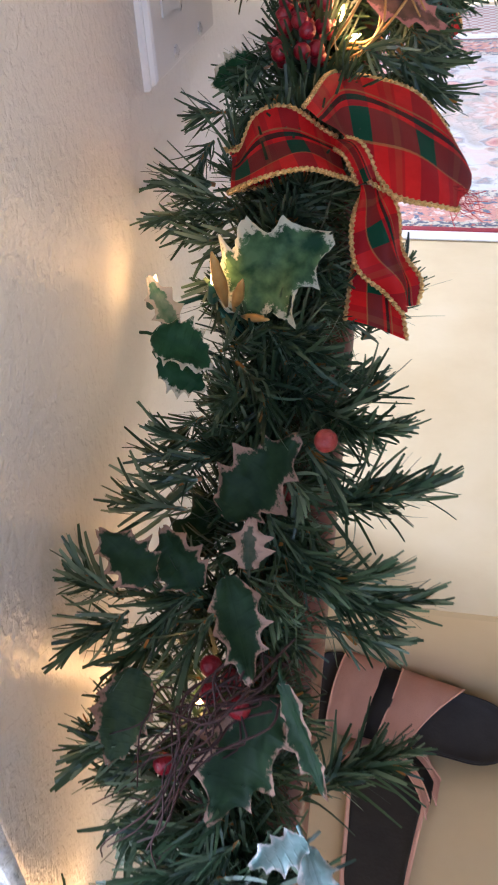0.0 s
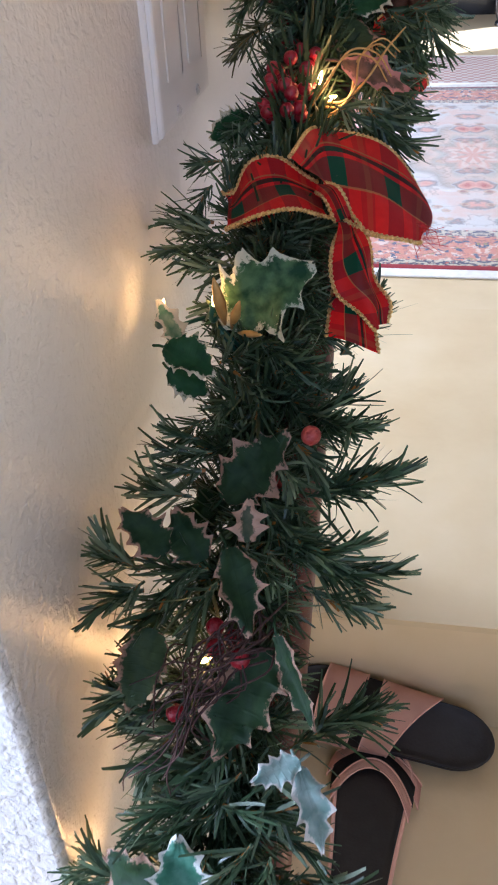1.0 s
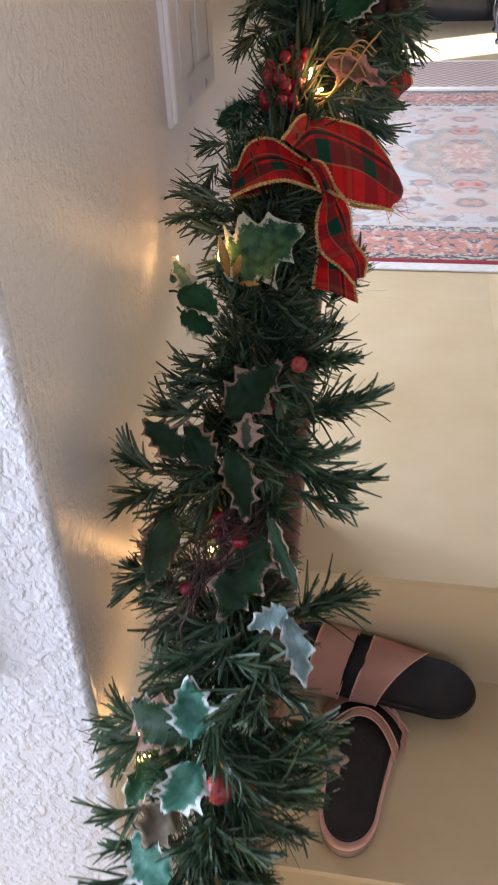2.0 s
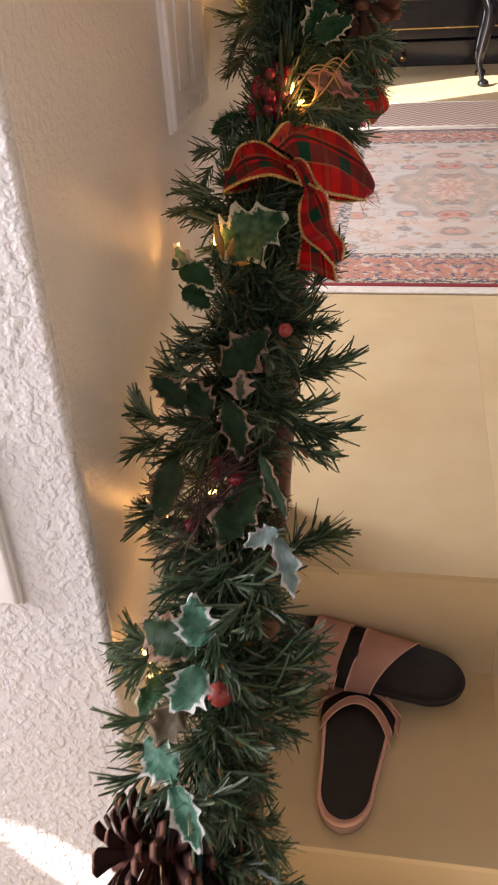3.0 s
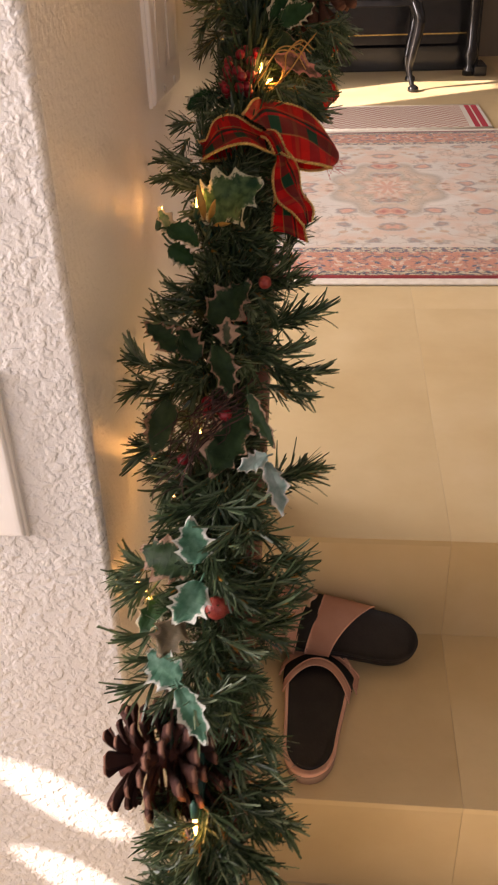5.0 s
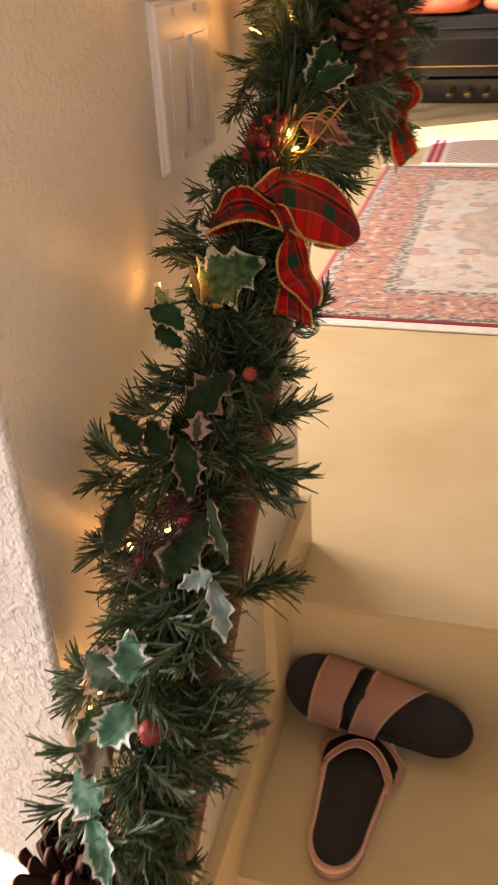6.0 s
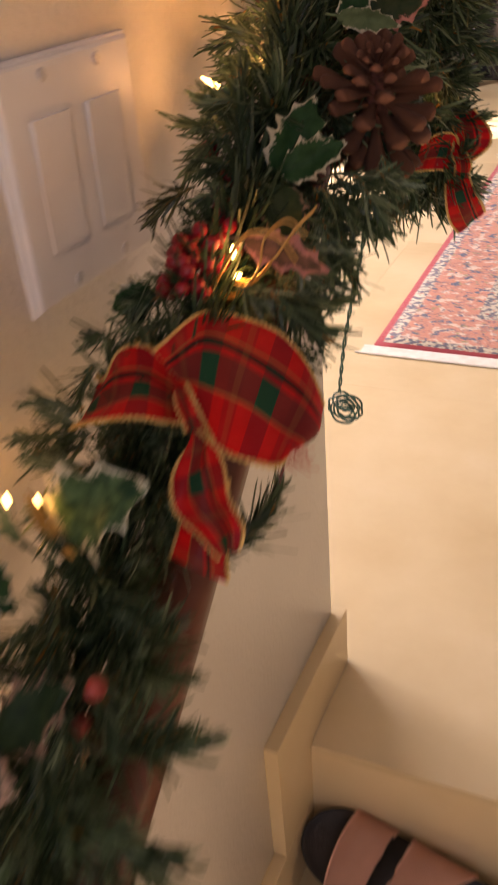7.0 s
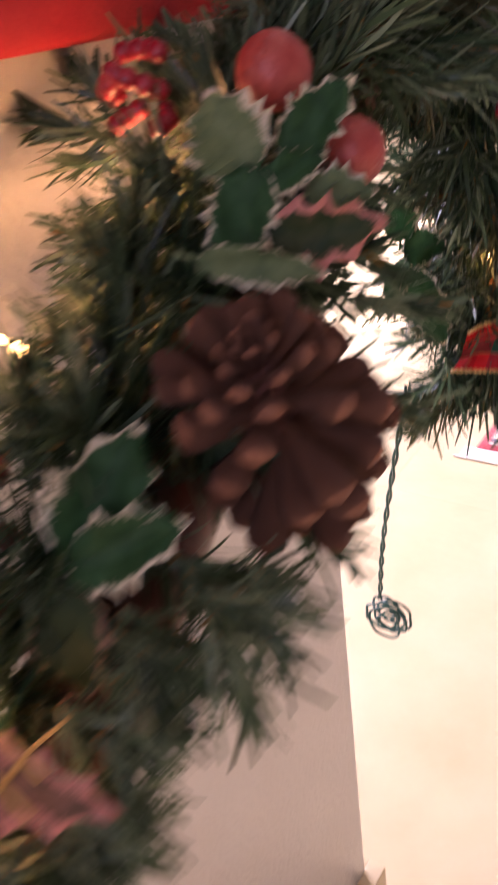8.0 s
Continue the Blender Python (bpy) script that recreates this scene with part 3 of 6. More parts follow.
# ---- switches ----
def switch_plate(name, label, m, gangs, w=0.116, h=0.114):
    """A bevelled wall plate in its own x (across) and y (up), proud along z."""
    th = thing(name, label, "light switch", m=m)
    bm = bmesh.new()
    hw, hh = w / 2, h / 2
    rings = []
    for inset, z in ((0.0, 0.0), (0.0, 0.0022), (0.0006, 0.0030), (0.0016, 0.0032), (0.0024, 0.0052), (0.0036, 0.0060), (0.006, 0.0062)):
        rings.append([bm.verts.new((sx * (hw - inset), sy * (hh - inset), z)) for sx, sy in ((-1, -1), (1, -1), (1, 1), (-1, 1))])
    for a, b in zip(rings, rings[1:]):
        for k in range(4):
            bm.faces.new((a[k], a[(k + 1) % 4], b[(k + 1) % 4], b[k]))
    # front face with an opening for each rocker
    xs = [(-0.023 * (gangs - 1) + 0.046 * g) for g in range(gangs)]
    cuts = sorted([-(hw - 0.006), hw - 0.006] + [x + s * 0.0172 for x in xs for s in (-1, 1)])
    ycuts = [-(hh - 0.006), -0.0340, 0.0340, hh - 0.006]
    for i in range(len(cuts) - 1):
        for j in range(3):
            if j == 1 and i % 2 == 1:
                continue
            bm.faces.new([bm.verts.new(v) for v in ((cuts[i], ycuts[j], 0.0062), (cuts[i + 1], ycuts[j], 0.0062), (cuts[i + 1], ycuts[j + 1], 0.0062), (cuts[i], ycuts[j + 1], 0.0062))])
    part("plate", bm, M["plate"], th)
    for x in xs:
        bm = bmesh.new()
        box(bm, (x - 0.0182, -0.0350, 0.0), (x + 0.0182, 0.0350, 0.0056))
        part("rocker_frame", bm, M["plate"], th)
        bm = bmesh.new()
        prof = [(-0.0310, 0.0050), (-0.0310, 0.0064), (-0.002, 0.0064), (0.0310, 0.0082), (0.0310, 0.0050)]
        sides = [[bm.verts.new((x + s * 0.0148, y, z)) for y, z in prof] for s in (-1, 1)]
        for k in range(5):
            bm.faces.new((sides[0][k], sides[1][k], sides[1][(k + 1) % 5], sides[0][(k + 1) % 5]))
        bm.faces.new(sides[0])
        bm.faces.new(sides[1][::-1])
        part("rocker", bm, M["plate"], th)
        for y in (-0.0485, 0.0485):
            bm = bmesh.new()
            lathe(bm, [(0.0032, 0.0060), (0.0032, 0.0068), (0.0022, 0.0074)], 14, Matrix.Translation((x, y, 0)))
            box(bm, (x - 0.0022, y - 0.0003, 0.0072), (x + 0.0022, y + 0.0003, 0.0077))
            part("screw", bm, M["screw"], th, "painted slotted screw")
    return th


switch_plate("light_switch", "white double rocker switch plate on the stair wall", Matrix(((0, 0, 1, 0.0), (1, 0, 0, 0.311), (0, 1, 0, 0.685), (0, 0, 0, 1))), 2)
switch_plate("light_switch", "white single rocker switch plate on the rough wall end", Matrix(((1, 0, 0, -0.0955), (0, 0, -1, 0.0), (0, 1, 0, 0.471), (0, 0, 0, 1))), 1, 0.089, 0.122)

# ---- rugs ----
RUG_W, RUG_D = 2.3, 1.53
rug = thing("persian_rug", "pink and cream Persian rug with a red border", "rug", (-0.205 + RUG_W / 2, 1.520 + RUG_D / 2, 0.0))
bm = bmesh.new()
nx, ny = 46, 30
grid = [[bm.verts.new((RUG_W * (i / nx - 0.5), RUG_D * (j / ny - 0.5), 0.007 + 0.0012 * noise.noise((i * 0.35, j * 0.35, 0)))) for i in range(nx + 1)] for j in range(ny + 1)]
for j in range(ny):
    for i in range(nx):
        bm.faces.new((grid[j][i], grid[j][i + 1], grid[j + 1][i + 1], grid[j + 1][i]))
r = bmesh.ops.extrude_edge_only(bm, edges=[e for e in bm.edges if e.is_boundary])
for v in r["geom"]:
    if isinstance(v, bmesh.types.BMVert):
        v.co.z = 0.001
part("field", bm, rug_mat(RUG_W, RUG_D), rug, smooth=True)
for side in (-1, 1):
    bm = bmesh.new()
    y = side * RUG_D / 2
    box(bm, (-RUG_W / 2 - 0.02, min(y, y + side * 0.034), 0.001), (RUG_W / 2 + 0.02, max(y, y + side * 0.034), 0.0045), 0.001)
    tube(bm, [(-RUG_W / 2 - 0.03, y + side * 0.036, 0.003), (0, y + side * 0.036, 0.003), (RUG_W / 2 + 0.03, y + side * 0.036, 0.003)], 0.0022, 6)
    part("selvage", bm, M["fringe"], rug, "cream woven selvage")

runner = thing("striped_runner", "small pale runner with red stripes near its ends", "rug", (0.32, 3.32, 0.0))
bm = bmesh.new()
box(bm, (-0.40, -0.22, 0.001), (0.40, 0.22, 0.008), 0.003)
part("cloth", bm, M["runner"], runner)
for y in (-0.22, 0.22):
    bm = bmesh.new()
    tube(bm, [(-0.398, y, 0.0055), (0.0, y, 0.0055), (0.398, y, 0.0055)], 0.0050, 8)
    part("hem", bm, M["fringe"], runner, "pale rolled hem", smooth=True)


# ---- piano and bench ----
def cabriole(bm, x, y, top, bow):
    """A curved bench leg: knee out, ankle in, small foot."""
    pts = spline([(x, y, top), (x + bow * 0.028, y - 0.028, top - 0.09), (x + bow * 0.006, y - 0.006, top - 0.22), (x - bow * 0.004, y + 0.004, 0.10), (x + bow * 0.008, y - 0.010, 0.035), (x + bow * 0.016, y - 0.018, 0.012)], 6)
    tube(bm, pts, 0.030, 14, lambda u: 1.0 - 0.62 * min(u * 1.5, 1.0) + (0.25 if u > 0.9 else 0.0))
    lathe(bm, [(0.016, 0.0), (0.026, 0.006), (0.024, 0.020), (0.012, 0.030)], 14, Matrix.Translation((x + bow * 0.016, y - 0.018, 0.0)))
    return bm


bench = thing("piano_bench", "black lacquered piano bench with cabriole legs", "bench", (0.065, 4.05, 0.0))
bm = bmesh.new()
box(bm, (-0.44, -0.17, 0.40), (0.44, 0.17, 0.455), 0.006)
box(bm, (-0.42, -0.155, 0.36), (0.42, 0.155, 0.40), 0.004)
part("seat_frame", bm, M["lacquer"], bench)
for sx in (-1, 1):
    for sy in (-1, 1):
        bm = bmesh.new()
        cabriole(bm, 0.0, 0.0, 0.385, 1)
        part("leg", bm, M["lacquer"], bench, m=Matrix.Translation((sx * 0.385, sy * 0.125, 0)) @ Matrix.Rotation((0 if sx > 0 else math.pi / 2 * -1) if sy < 0 else (math.pi / 2 if sx > 0 else math.pi), 4, "Z"), smooth=True)
for k, sx in enumerate((-1, 1)):
    cu = thing("seat_cushion", "plump red and orange cushion on the piano bench", "cushion", (0.065 + sx * 0.215, 4.03, 0.455), "cushions on the bench")
    bm = bmesh.new()
    bmesh.ops.create_uvsphere(bm, u_segments=24, v_segments=14, radius=1.0)
    for v in bm.verts:
        q = v.co.copy()
        e = 0.55
        v.co = Vector((math.copysign(abs(q.x) ** e, q.x) * 0.205, math.copysign(abs(q.y) ** e, q.y) * 0.185, 0.045 + 0.045 * math.copysign(abs(q.z) ** 0.8, q.z) + 0.004 * noise.noise(q * 3)))
    part("cover", bm, M["cushion"], cu, smooth=True)

piano = thing("upright_piano", "glossy black upright piano with brass pedals", "piano", (0.10, 4.62, 0.0))
for nm, lo, hi in (("lower_panel", (-0.70, -0.10, 0.12), (0.70, -0.07, 0.60)), ("toe_rail", (-0.72, -0.13, 0.0), (0.72, -0.06, 0.12)), ("keybed", (-0.74, -0.34, 0.60), (0.74, 0.0, 0.70)), ("case", (-0.74, -0.065, 0.0), (0.74, 0.30, 1.22)), ("fallboard", (-0.68, -0.30, 0.702), (0.68, -0.09, 0.76)), ("music_desk", (-0.60, -0.10, 0.78), (0.60, -0.07, 1.12))):
    bm = bmesh.new()
    box(bm, lo, hi, 0.006)
    part(nm, bm, M["lacquer"], piano)
for sx in (-1, 1):
    bm = bmesh.new()
    lathe(bm, [(0.034, 0.0), (0.034, 0.03), (0.022, 0.05), (0.040, 0.10), (0.024, 0.14), (0.030, 0.34), (0.040, 0.50), (0.026, 0.54), (0.044, 0.60)], 18, Matrix.Translation((sx * 0.67, -0.28, 0)))
    part("leg", bm, M["lacquer"], piano, smooth=True)
    bm = bmesh.new()
    box(bm, (sx * 0.72 - 0.03, -0.33, 0.0), (sx * 0.72 + 0.03, -0.131, 0.05), 0.006)
    part("toe_block", bm, M["lacquer"], piano)
for x in (-0.18, -0.09, 0.0):
    bm = bmesh.new()
    tube(bm, spline([(x, -0.12, 0.075), (x, -0.18, 0.07), (x, -0.235, 0.052)], 5), 0.011, 10, lambda u: 0.7 + 0.6 * u)
    part("pedal", bm, M["brass"], piano, "brass pedal", smooth=True)
bm = bmesh.new()
box(bm, (-0.70, -0.104, 0.17), (0.70, -0.1005, 0.176))
part("moulding", bm, M["brass"], piano, "thin brass inlay line")


# ---- slippers ----
def sole_half(u, w0, w1):
    """Half width of a sole at u along it: w0 at its start, w1 at its end, both ends round."""
    e = min(max((u - 0.1) / 0.75, 0.0), 1.0)
    base = w0 + (w1 - w0) * e * e * (3 - 2 * e)
    if u < 0.20:
        base *= max(1 - ((0.20 - u) / 0.20) ** 2.0, 0.0) ** 0.5
    if u > 0.80:
        base *= max(1 - ((u - 0.80) / 0.20) ** 2.0, 0.0) ** 0.5
    return base


def sole_ring(length, w0, w1, n=34):
    half = []
    for i in range(n + 1):
        u = (1 - math.cos(math.pi * i / n)) / 2
        half.append((sole_half(u, w0, w1) if 0 < i < n else 0.0, length * u))
    return half + [(-x, y) for x, y in half[-2:0:-1]]


def slab(bm, length, w0, w1, z0, z1, dish=0.003, lift=0.0):
    """A sole-shaped layer with rounded edges and a dished top; lift raises its outer edge a little."""
    ring, mid, h = sole_ring(length, w0, w1), length / 2, z1 - z0
    rows = []
    for f, z in ((0.955, z0), (0.99, z0 + h * 0.12), (1.0, z0 + h * 0.4), (1.0, z1 - h * 0.25), (0.985, z1 - h * 0.06 + lift), (0.95, z1 + lift), (0.88, z1 - dish * 0.4), (0.70, z1 - dish * 0.85), (0.40, z1 - dish)):
        fy = 1 - (1 - f) * 0.42
        rows.append([bm.verts.new((x * f, mid + (y - mid) * fy, z + 0.0006 * noise.noise((x * 60, y * 60, z * 90)))) for x, y in ring])
    for a, b in zip(rows, rows[1:]):
        for k in range(len(ring)):
            bm.faces.new((a[k], a[(k + 1) % len(ring)], b[(k + 1) % len(ring)], b[k]))
    bm.faces.new(rows[-1])
    bm.faces.new(rows[0][::-1])
    return bm


def band(bm, length, w0, w1, lower, upper, h, z=0.016, over=0.004, thick=0.004, span=(0.0, 1.0), n=26, k=8):
    """A soft band arching over the sole; lower and upper give the places along it of the band's two edges at (side, middle, other side)."""
    def edge(q, c):
        return q[1] + (q[0] - q[2]) / 2 * c + ((q[0] + q[2]) / 2 - q[1]) * c * c
    rows = []
    for j in range(k + 1):
        f = j / k
        row = []
        for i in range(n + 1):
            a = math.pi * (span[0] + (span[1] - span[0]) * i / n)
            c = math.cos(a)
            u = min(max(edge(lower, c) * (1 - f) + edge(upper, c) * f, 0.015), 0.985)
            w = max(sole_half(u, w0, w1), 0.012) + over
            up = math.sin(a) ** 0.62 * (1 - 0.10 * (2 * f - 1) ** 2)
            row.append(bm.verts.new((w * c * (1 - 0.06 * math.sin(a)), length * u, z + h * up + 0.0014 * noise.noise((i * 0.22, j * 0.4, length * 70)))))
        rows.append(row)
    faces = [bm.faces.new((p[i], p[i + 1], q[i + 1], q[i])) for p, q in zip(rows, rows[1:]) for i in range(n)]
    rims = [[v.co.copy() for v in rows[0]], [v.co.copy() for v in rows[-1]]]
    bmesh.ops.solidify(bm, geom=faces, thickness=thick)
    return bm, rims


def add_band(th, label, *args, piped=True, mat="felt", **more):
    bm, rims = band(bmesh.new(), *args, **more)
    ob = part("strap", bm, M[mat], th, label, smooth=True)
    for r in rims if piped else ():
        part("piping", tube(bmesh.new(), r, 0.0011, 7), M["felt"], ob, "turned felt edge", smooth=True)


# the one lying across: propped on the riser and on the other one, heel out on the tread
LA, WA = 0.258, (0.044, 0.037)
ma = axes((0.014, 0.5095, Z1 + 0.0585), (0.9855, -0.0977, -0.1384), (0.072, -0.497, 0.865))
sa = thing("slipper", "pink felt slipper with black insole propped across the other", "slipper", m=ma, group="pair of slippers")
part("sole", slab(bmesh.new(), LA, *WA, -0.006, 0.010, 0.001), M["foam"], sa, "black rubber sole", smooth=True)
part("insole", slab(bmesh.new(), LA, WA[0] - 0.001, WA[1] - 0.001, 0.0102, 0.0165, 0.004, 0.0025), M["foam"], sa, "black moulded insole", smooth=True)
add_band(sa, "wide pink felt strap", LA, *WA, (0.18, 0.17, 0.19), (0.34, 0.36, 0.375), 0.047, z=0.0)
add_band(sa, "wide pink felt strap", LA, *WA, (0.40, 0.425, 0.45), (0.53, 0.61, 0.735), 0.049, z=0.0)
add_band(sa, "black elastic between the straps", LA, *WA, (0.32, 0.34, 0.36), (0.42, 0.445, 0.47), 0.0462, z=0.0, span=(0.08, 0.84), piped=False, mat="foam", thick=0.002)

# the one beneath: heel towards the stair edge, crossed straps at its toe
LB, WB = 0.222, (0.033, 0.045)
mb = axes((0.119, 0.259, Z1), (0.016, 0.240, 0.0), (0.0, 0.0, 1.0))
sb = thing("slipper", "pink felt slipper with black insole, heel towards the stair edge", "slipper", m=mb, group="pair of slippers")
part("sole", slab(bmesh.new(), LB, *WB, 0.0, 0.014, 0.001), M["sole"], sb, "tan rubber sole", smooth=True)
part("footbed", slab(bmesh.new(), LB, WB[0] + 0.001, WB[1] + 0.001, 0.0142, 0.0195, 0.004, 0.0005), M["felt"], sb, "pink felt footbed rim", smooth=True)
bed_in = slab(bmesh.new(), LB * 0.935, WB[0] - 0.003, WB[1] - 0.004, 0.0160, 0.0195, 0.002, 0.0006)
bmesh.ops.translate(bed_in, verts=bed_in.verts, vec=(0, LB * 0.045, 0))
part("insole", bed_in, M["foam"], sb, "black moulded insole", smooth=True)
add_band(sb, "crossed pink felt strap", LB, *WB, (0.56, 0.80, 0.60), (0.65, 0.86, 0.67), 0.013, over=0.004)
add_band(sb, "crossed pink felt strap", LB, *WB, (0.66, 0.90, 0.76), (0.80, 0.98, 0.90), 0.014, over=0.011, z=0.010)
add_band(sb, "black lining between the straps", LB, *WB, (0.64, 0.84, 0.66), (0.76, 0.93, 0.80), 0.010, over=0.005, piped=False, mat="foam", thick=0.002)

# ---- holly ----
def leaf_mesh(name, length, width, mat, rng, spines=3, deep=0.52, white_base=0.0):
    """A spiny holly leaf along its own y: rim and veins as attributes, folded at the midrib."""
    bm = bmesh.new()
    rim, vein = bm.verts.layers.float.new("rim"), bm.verts.layers.float.new("vein")
    n = spines * 12
    rows = []
    curl, fold, sway = rng.uniform(-0.45, 0.45), rng.uniform(0.15, 0.55), rng.uniform(-0.10, 0.10)
    phase = [rng.uniform(0.75, 1.2) for _ in range(4)]
    seed = rng.uniform(0, 90)
    lop = rng.uniform(-0.11, 0.11)
    for i in range(n + 1):
        u = i / n
        body = math.sin(math.pi * min(u ** 0.85 * 0.93 + 0.07, 1.0)) ** 0.75
        row = []
        for j in range(-4, 5):
            f = j / 4
            tooth = (abs((((u + 0.09 * noise.noise((u * 4.0, seed, 3.0 if j > 0 else 8.0))) * spines + (0.12 if j > 0 else 0.0)) % 1.0) - 0.5) * 2) ** 1.9
            w = width / 2 * body * (1.08 - deep + deep * tooth * phase[(i // 12) % 4]) * (1 + 0.07 * noise.noise((i * 0.9, j * 2.0, length * 900))) if 0 < u < 1 else 0.0006
            x = f * w
            y = length * u + abs(f) ** 3 * tooth * 0.05 * length
            z = abs(f) * w * fold + curl * length * (u - 0.4) ** 2 + 0.09 * width * math.sin(u * 9 + f * 3) * abs(f)
            v = bm.verts.new((x + sway * length * u * u, y, z))
            v[rim] = max(abs(f) * (0.86 + 0.16 * tooth + (lop if j > 0 else -lop)), (u - 0.80) / 0.20 if u > 0.80 else 0.0, 1.15 - u / white_base if white_base else 0.0)
            v[vein] = 1.0 if j == 0 else (0.5 if (i + abs(j)) % 7 == 0 else 0.0)
            row.append(v)
        rows.append(row)
    faces = []
    for a, b in zip(rows, rows[1:]):
        for j in range(8):
            faces.append(bm.faces.new((a[j], a[j + 1], b[j + 1], b[j])))
    tube(bm, [(0, -0.16 * length, -0.004), (0, -0.06 * length, -0.001), (0, 0.03 * length, 0.0)], 0.0007, 5)
    me = bpy.data.meshes.new(name)
    bm.to_mesh(me)
    bm.free()
    me.materials.append(M[mat])
    me.polygons.foreach_set("use_smooth", [True] * len(me.polygons))
    return me


LABELS = {"cream": "green leaf with a cream rim", "tan": "dark green leaf with a faded tan rim", "blue": "frosted blue-green leaf", "pale": "pale green leaf with white veins"}
pick = None
CLEAR = []
lrng = random.Random(3)


def holly(label, at):
    global pick
    pick = thing("holly_pick", label, "holly", at, "holly picks in the garland")
    return pick


def leaf(base, tip, normal, width, mat):
    b, t = Vector(base), Vector(tip)
    CLEAR.append((b + t) / 2 + Vector(normal) * 0.012)
    CLEAR.append(t + Vector(normal) * 0.010)
    spines, deep = {"tan": (4, 0.42), "frost": (4, 0.46), "cream": (5, 0.34), "blue": (4, 0.38), "white": (3, 0.48), "pale": (4, 0.46), "olive": (5, 0.30), "pink": (4, 0.42), "pinkrim": (4, 0.42), "dulltan": (6, 0.24)}.get(mat, (3, 0.50))
    me = leaf_mesh("leaf", (t - b).length * 1.12, width * (1.25 if spines < 4 else 1.12), mat, lrng, spines, deep, 0.40 if mat == "pale" else 0.0)
    return part("leaf", me, None, pick, LABELS.get(mat, ""), m=pick.matrix_basis.inverted() @ axes(b, t - b, normal))


def berry(at, r, mat="berry", under=None):
    bm = bmesh.new()
    bmesh.ops.create_icosphere(bm, subdivisions=3, radius=r)
    for v in bm.verts:
        v.co *= 1 + 0.04 * noise.noise(v.co * 260 + Vector(at) * 90)
    lathe(bm, [(r * 0.16, r * 0.95), (r * 0.12, r * 1.04), (r * 0.05, r * 1.05)], 8)
    way = Vector((lrng.uniform(-1, 1), lrng.uniform(-1, 1), lrng.uniform(-0.5, 1)))
    under = under or pick
    CLEAR.append(Vector(at) + Vector((0.0, -0.010, 0.006)))
    return part("berry", bm, M[mat], under, m=under.matrix_basis.inverted() @ Matrix.Translation(at) @ way.to_track_quat("Z", "Y").to_matrix().to_4x4(), smooth=True)


holly("pale green holly leaf with white rim and gold buds", (0.049, 0.178, 0.573))
leaf((0.045, 0.180, 0.566), (0.086, 0.187, 0.588), (0.03, -0.93, 0.36), 0.042, "pale")
for k in range(3):
    bm = bmesh.new()
    lathe(bm, [(0.0003, 0.0), (0.0011, 0.003), (0.0014, 0.006), (0.0008, 0.010), (0.0002, 0.012)], 8)
    way = Vector((-0.12 + 0.32 * k, -0.15 - 0.1 * k, 1.0 - 0.42 * k))
    part("gold_bud", bm, M["bud"], pick, "gold petal bud", m=pick.matrix_basis.inverted() @ Matrix.Translation((0.0505 + 0.003 * k, 0.1735, 0.566 - 0.002 * k)) @ way.to_track_quat("Z", "Y").to_matrix().to_4x4() @ Matrix.Scale(2.2 - 0.4 * k, 4), smooth=True)
holly("small dark holly leaves with cream rims near the wall", (0.028, 0.143, 0.570))
leaf((0.026, 0.180, 0.551), (0.016, 0.184, 0.570), (0.45, -0.85, 0.20), 0.012, "white")
leaf((0.028, 0.143, 0.570), (0.049, 0.143, 0.559), (0.38, -0.53, 0.76), 0.020, "cream")
leaf((0.027, 0.150, 0.554), (0.044, 0.149, 0.544), (0.08, -0.97, 0.23), 0.016, "cream")
holly("cluster of dark holly leaves with faded tan rims", (0.067, 0.085, 0.495))
leaf((0.059, 0.105, 0.514), (0.085, 0.125, 0.532), (0.04, -0.71, 0.70), 0.028, "tan")
leaf((0.035, 0.113, 0.479), (0.053, 0.134, 0.497), (0.35, -0.77, 0.53), 0.022, "dark")
leaf((0.075, 0.082, 0.510), (0.073, 0.092, 0.523), (0.25, -0.73, 0.64), 0.014, "star")
leaf((0.042, 0.069, 0.511), (0.026, 0.077, 0.527), (0.44, -0.53, 0.73), 0.019, "tan")
leaf((0.056, 0.079, 0.500), (0.041, 0.088, 0.516), (0.09, -0.81, 0.58), 0.021, "tan")
leaf((0.067, 0.077, 0.512), (0.080, 0.057, 0.488), (0.40, -0.58, 0.71), 0.020, "tan")
berry((0.084, 0.128, 0.509), 0.0046, "berry_dull")
berry((0.097, 0.128, 0.536), 0.0046, "berry_dull")
holly("large dark holly leaves with tan rims and dark red berries", (0.087, 0.056, 0.476))
leaf((0.087, 0.056, 0.476), (0.071, 0.028, 0.446), (-0.11, -0.69, 0.72), 0.031, "tan")
leaf((0.091, 0.051, 0.491), (0.109, 0.027, 0.470), (-0.48, -0.76, 0.43), 0.012, "tan")
berry((0.064, 0.054, 0.474), 0.0042)
berry((0.070, 0.062, 0.472), 0.0042)
berry((0.062, 0.064, 0.476), 0.0042)
berry((0.047, 0.040, 0.446), 0.0042)
berry((0.076, 0.048, 0.476), 0.0045)
holly("bleached white and blue holly leaves hanging off the garland", (0.101, 0.026, 0.447))
leaf((0.107, 0.006, 0.472), (0.091, 0.000, 0.466), (0.11, -0.75, 0.65), 0.013, "frost")
leaf((0.106, 0.006, 0.468), (0.118, -0.009, 0.443), (0.35, -0.70, 0.60), 0.014, "frost")
holly("frosted blue-green holly leaves with a dull red berry", (0.046, -0.022, 0.380))
leaf((0.060, -0.024, 0.406), (0.027, -0.010, 0.408), (0.06, -0.84, 0.54), 0.030, "tan")
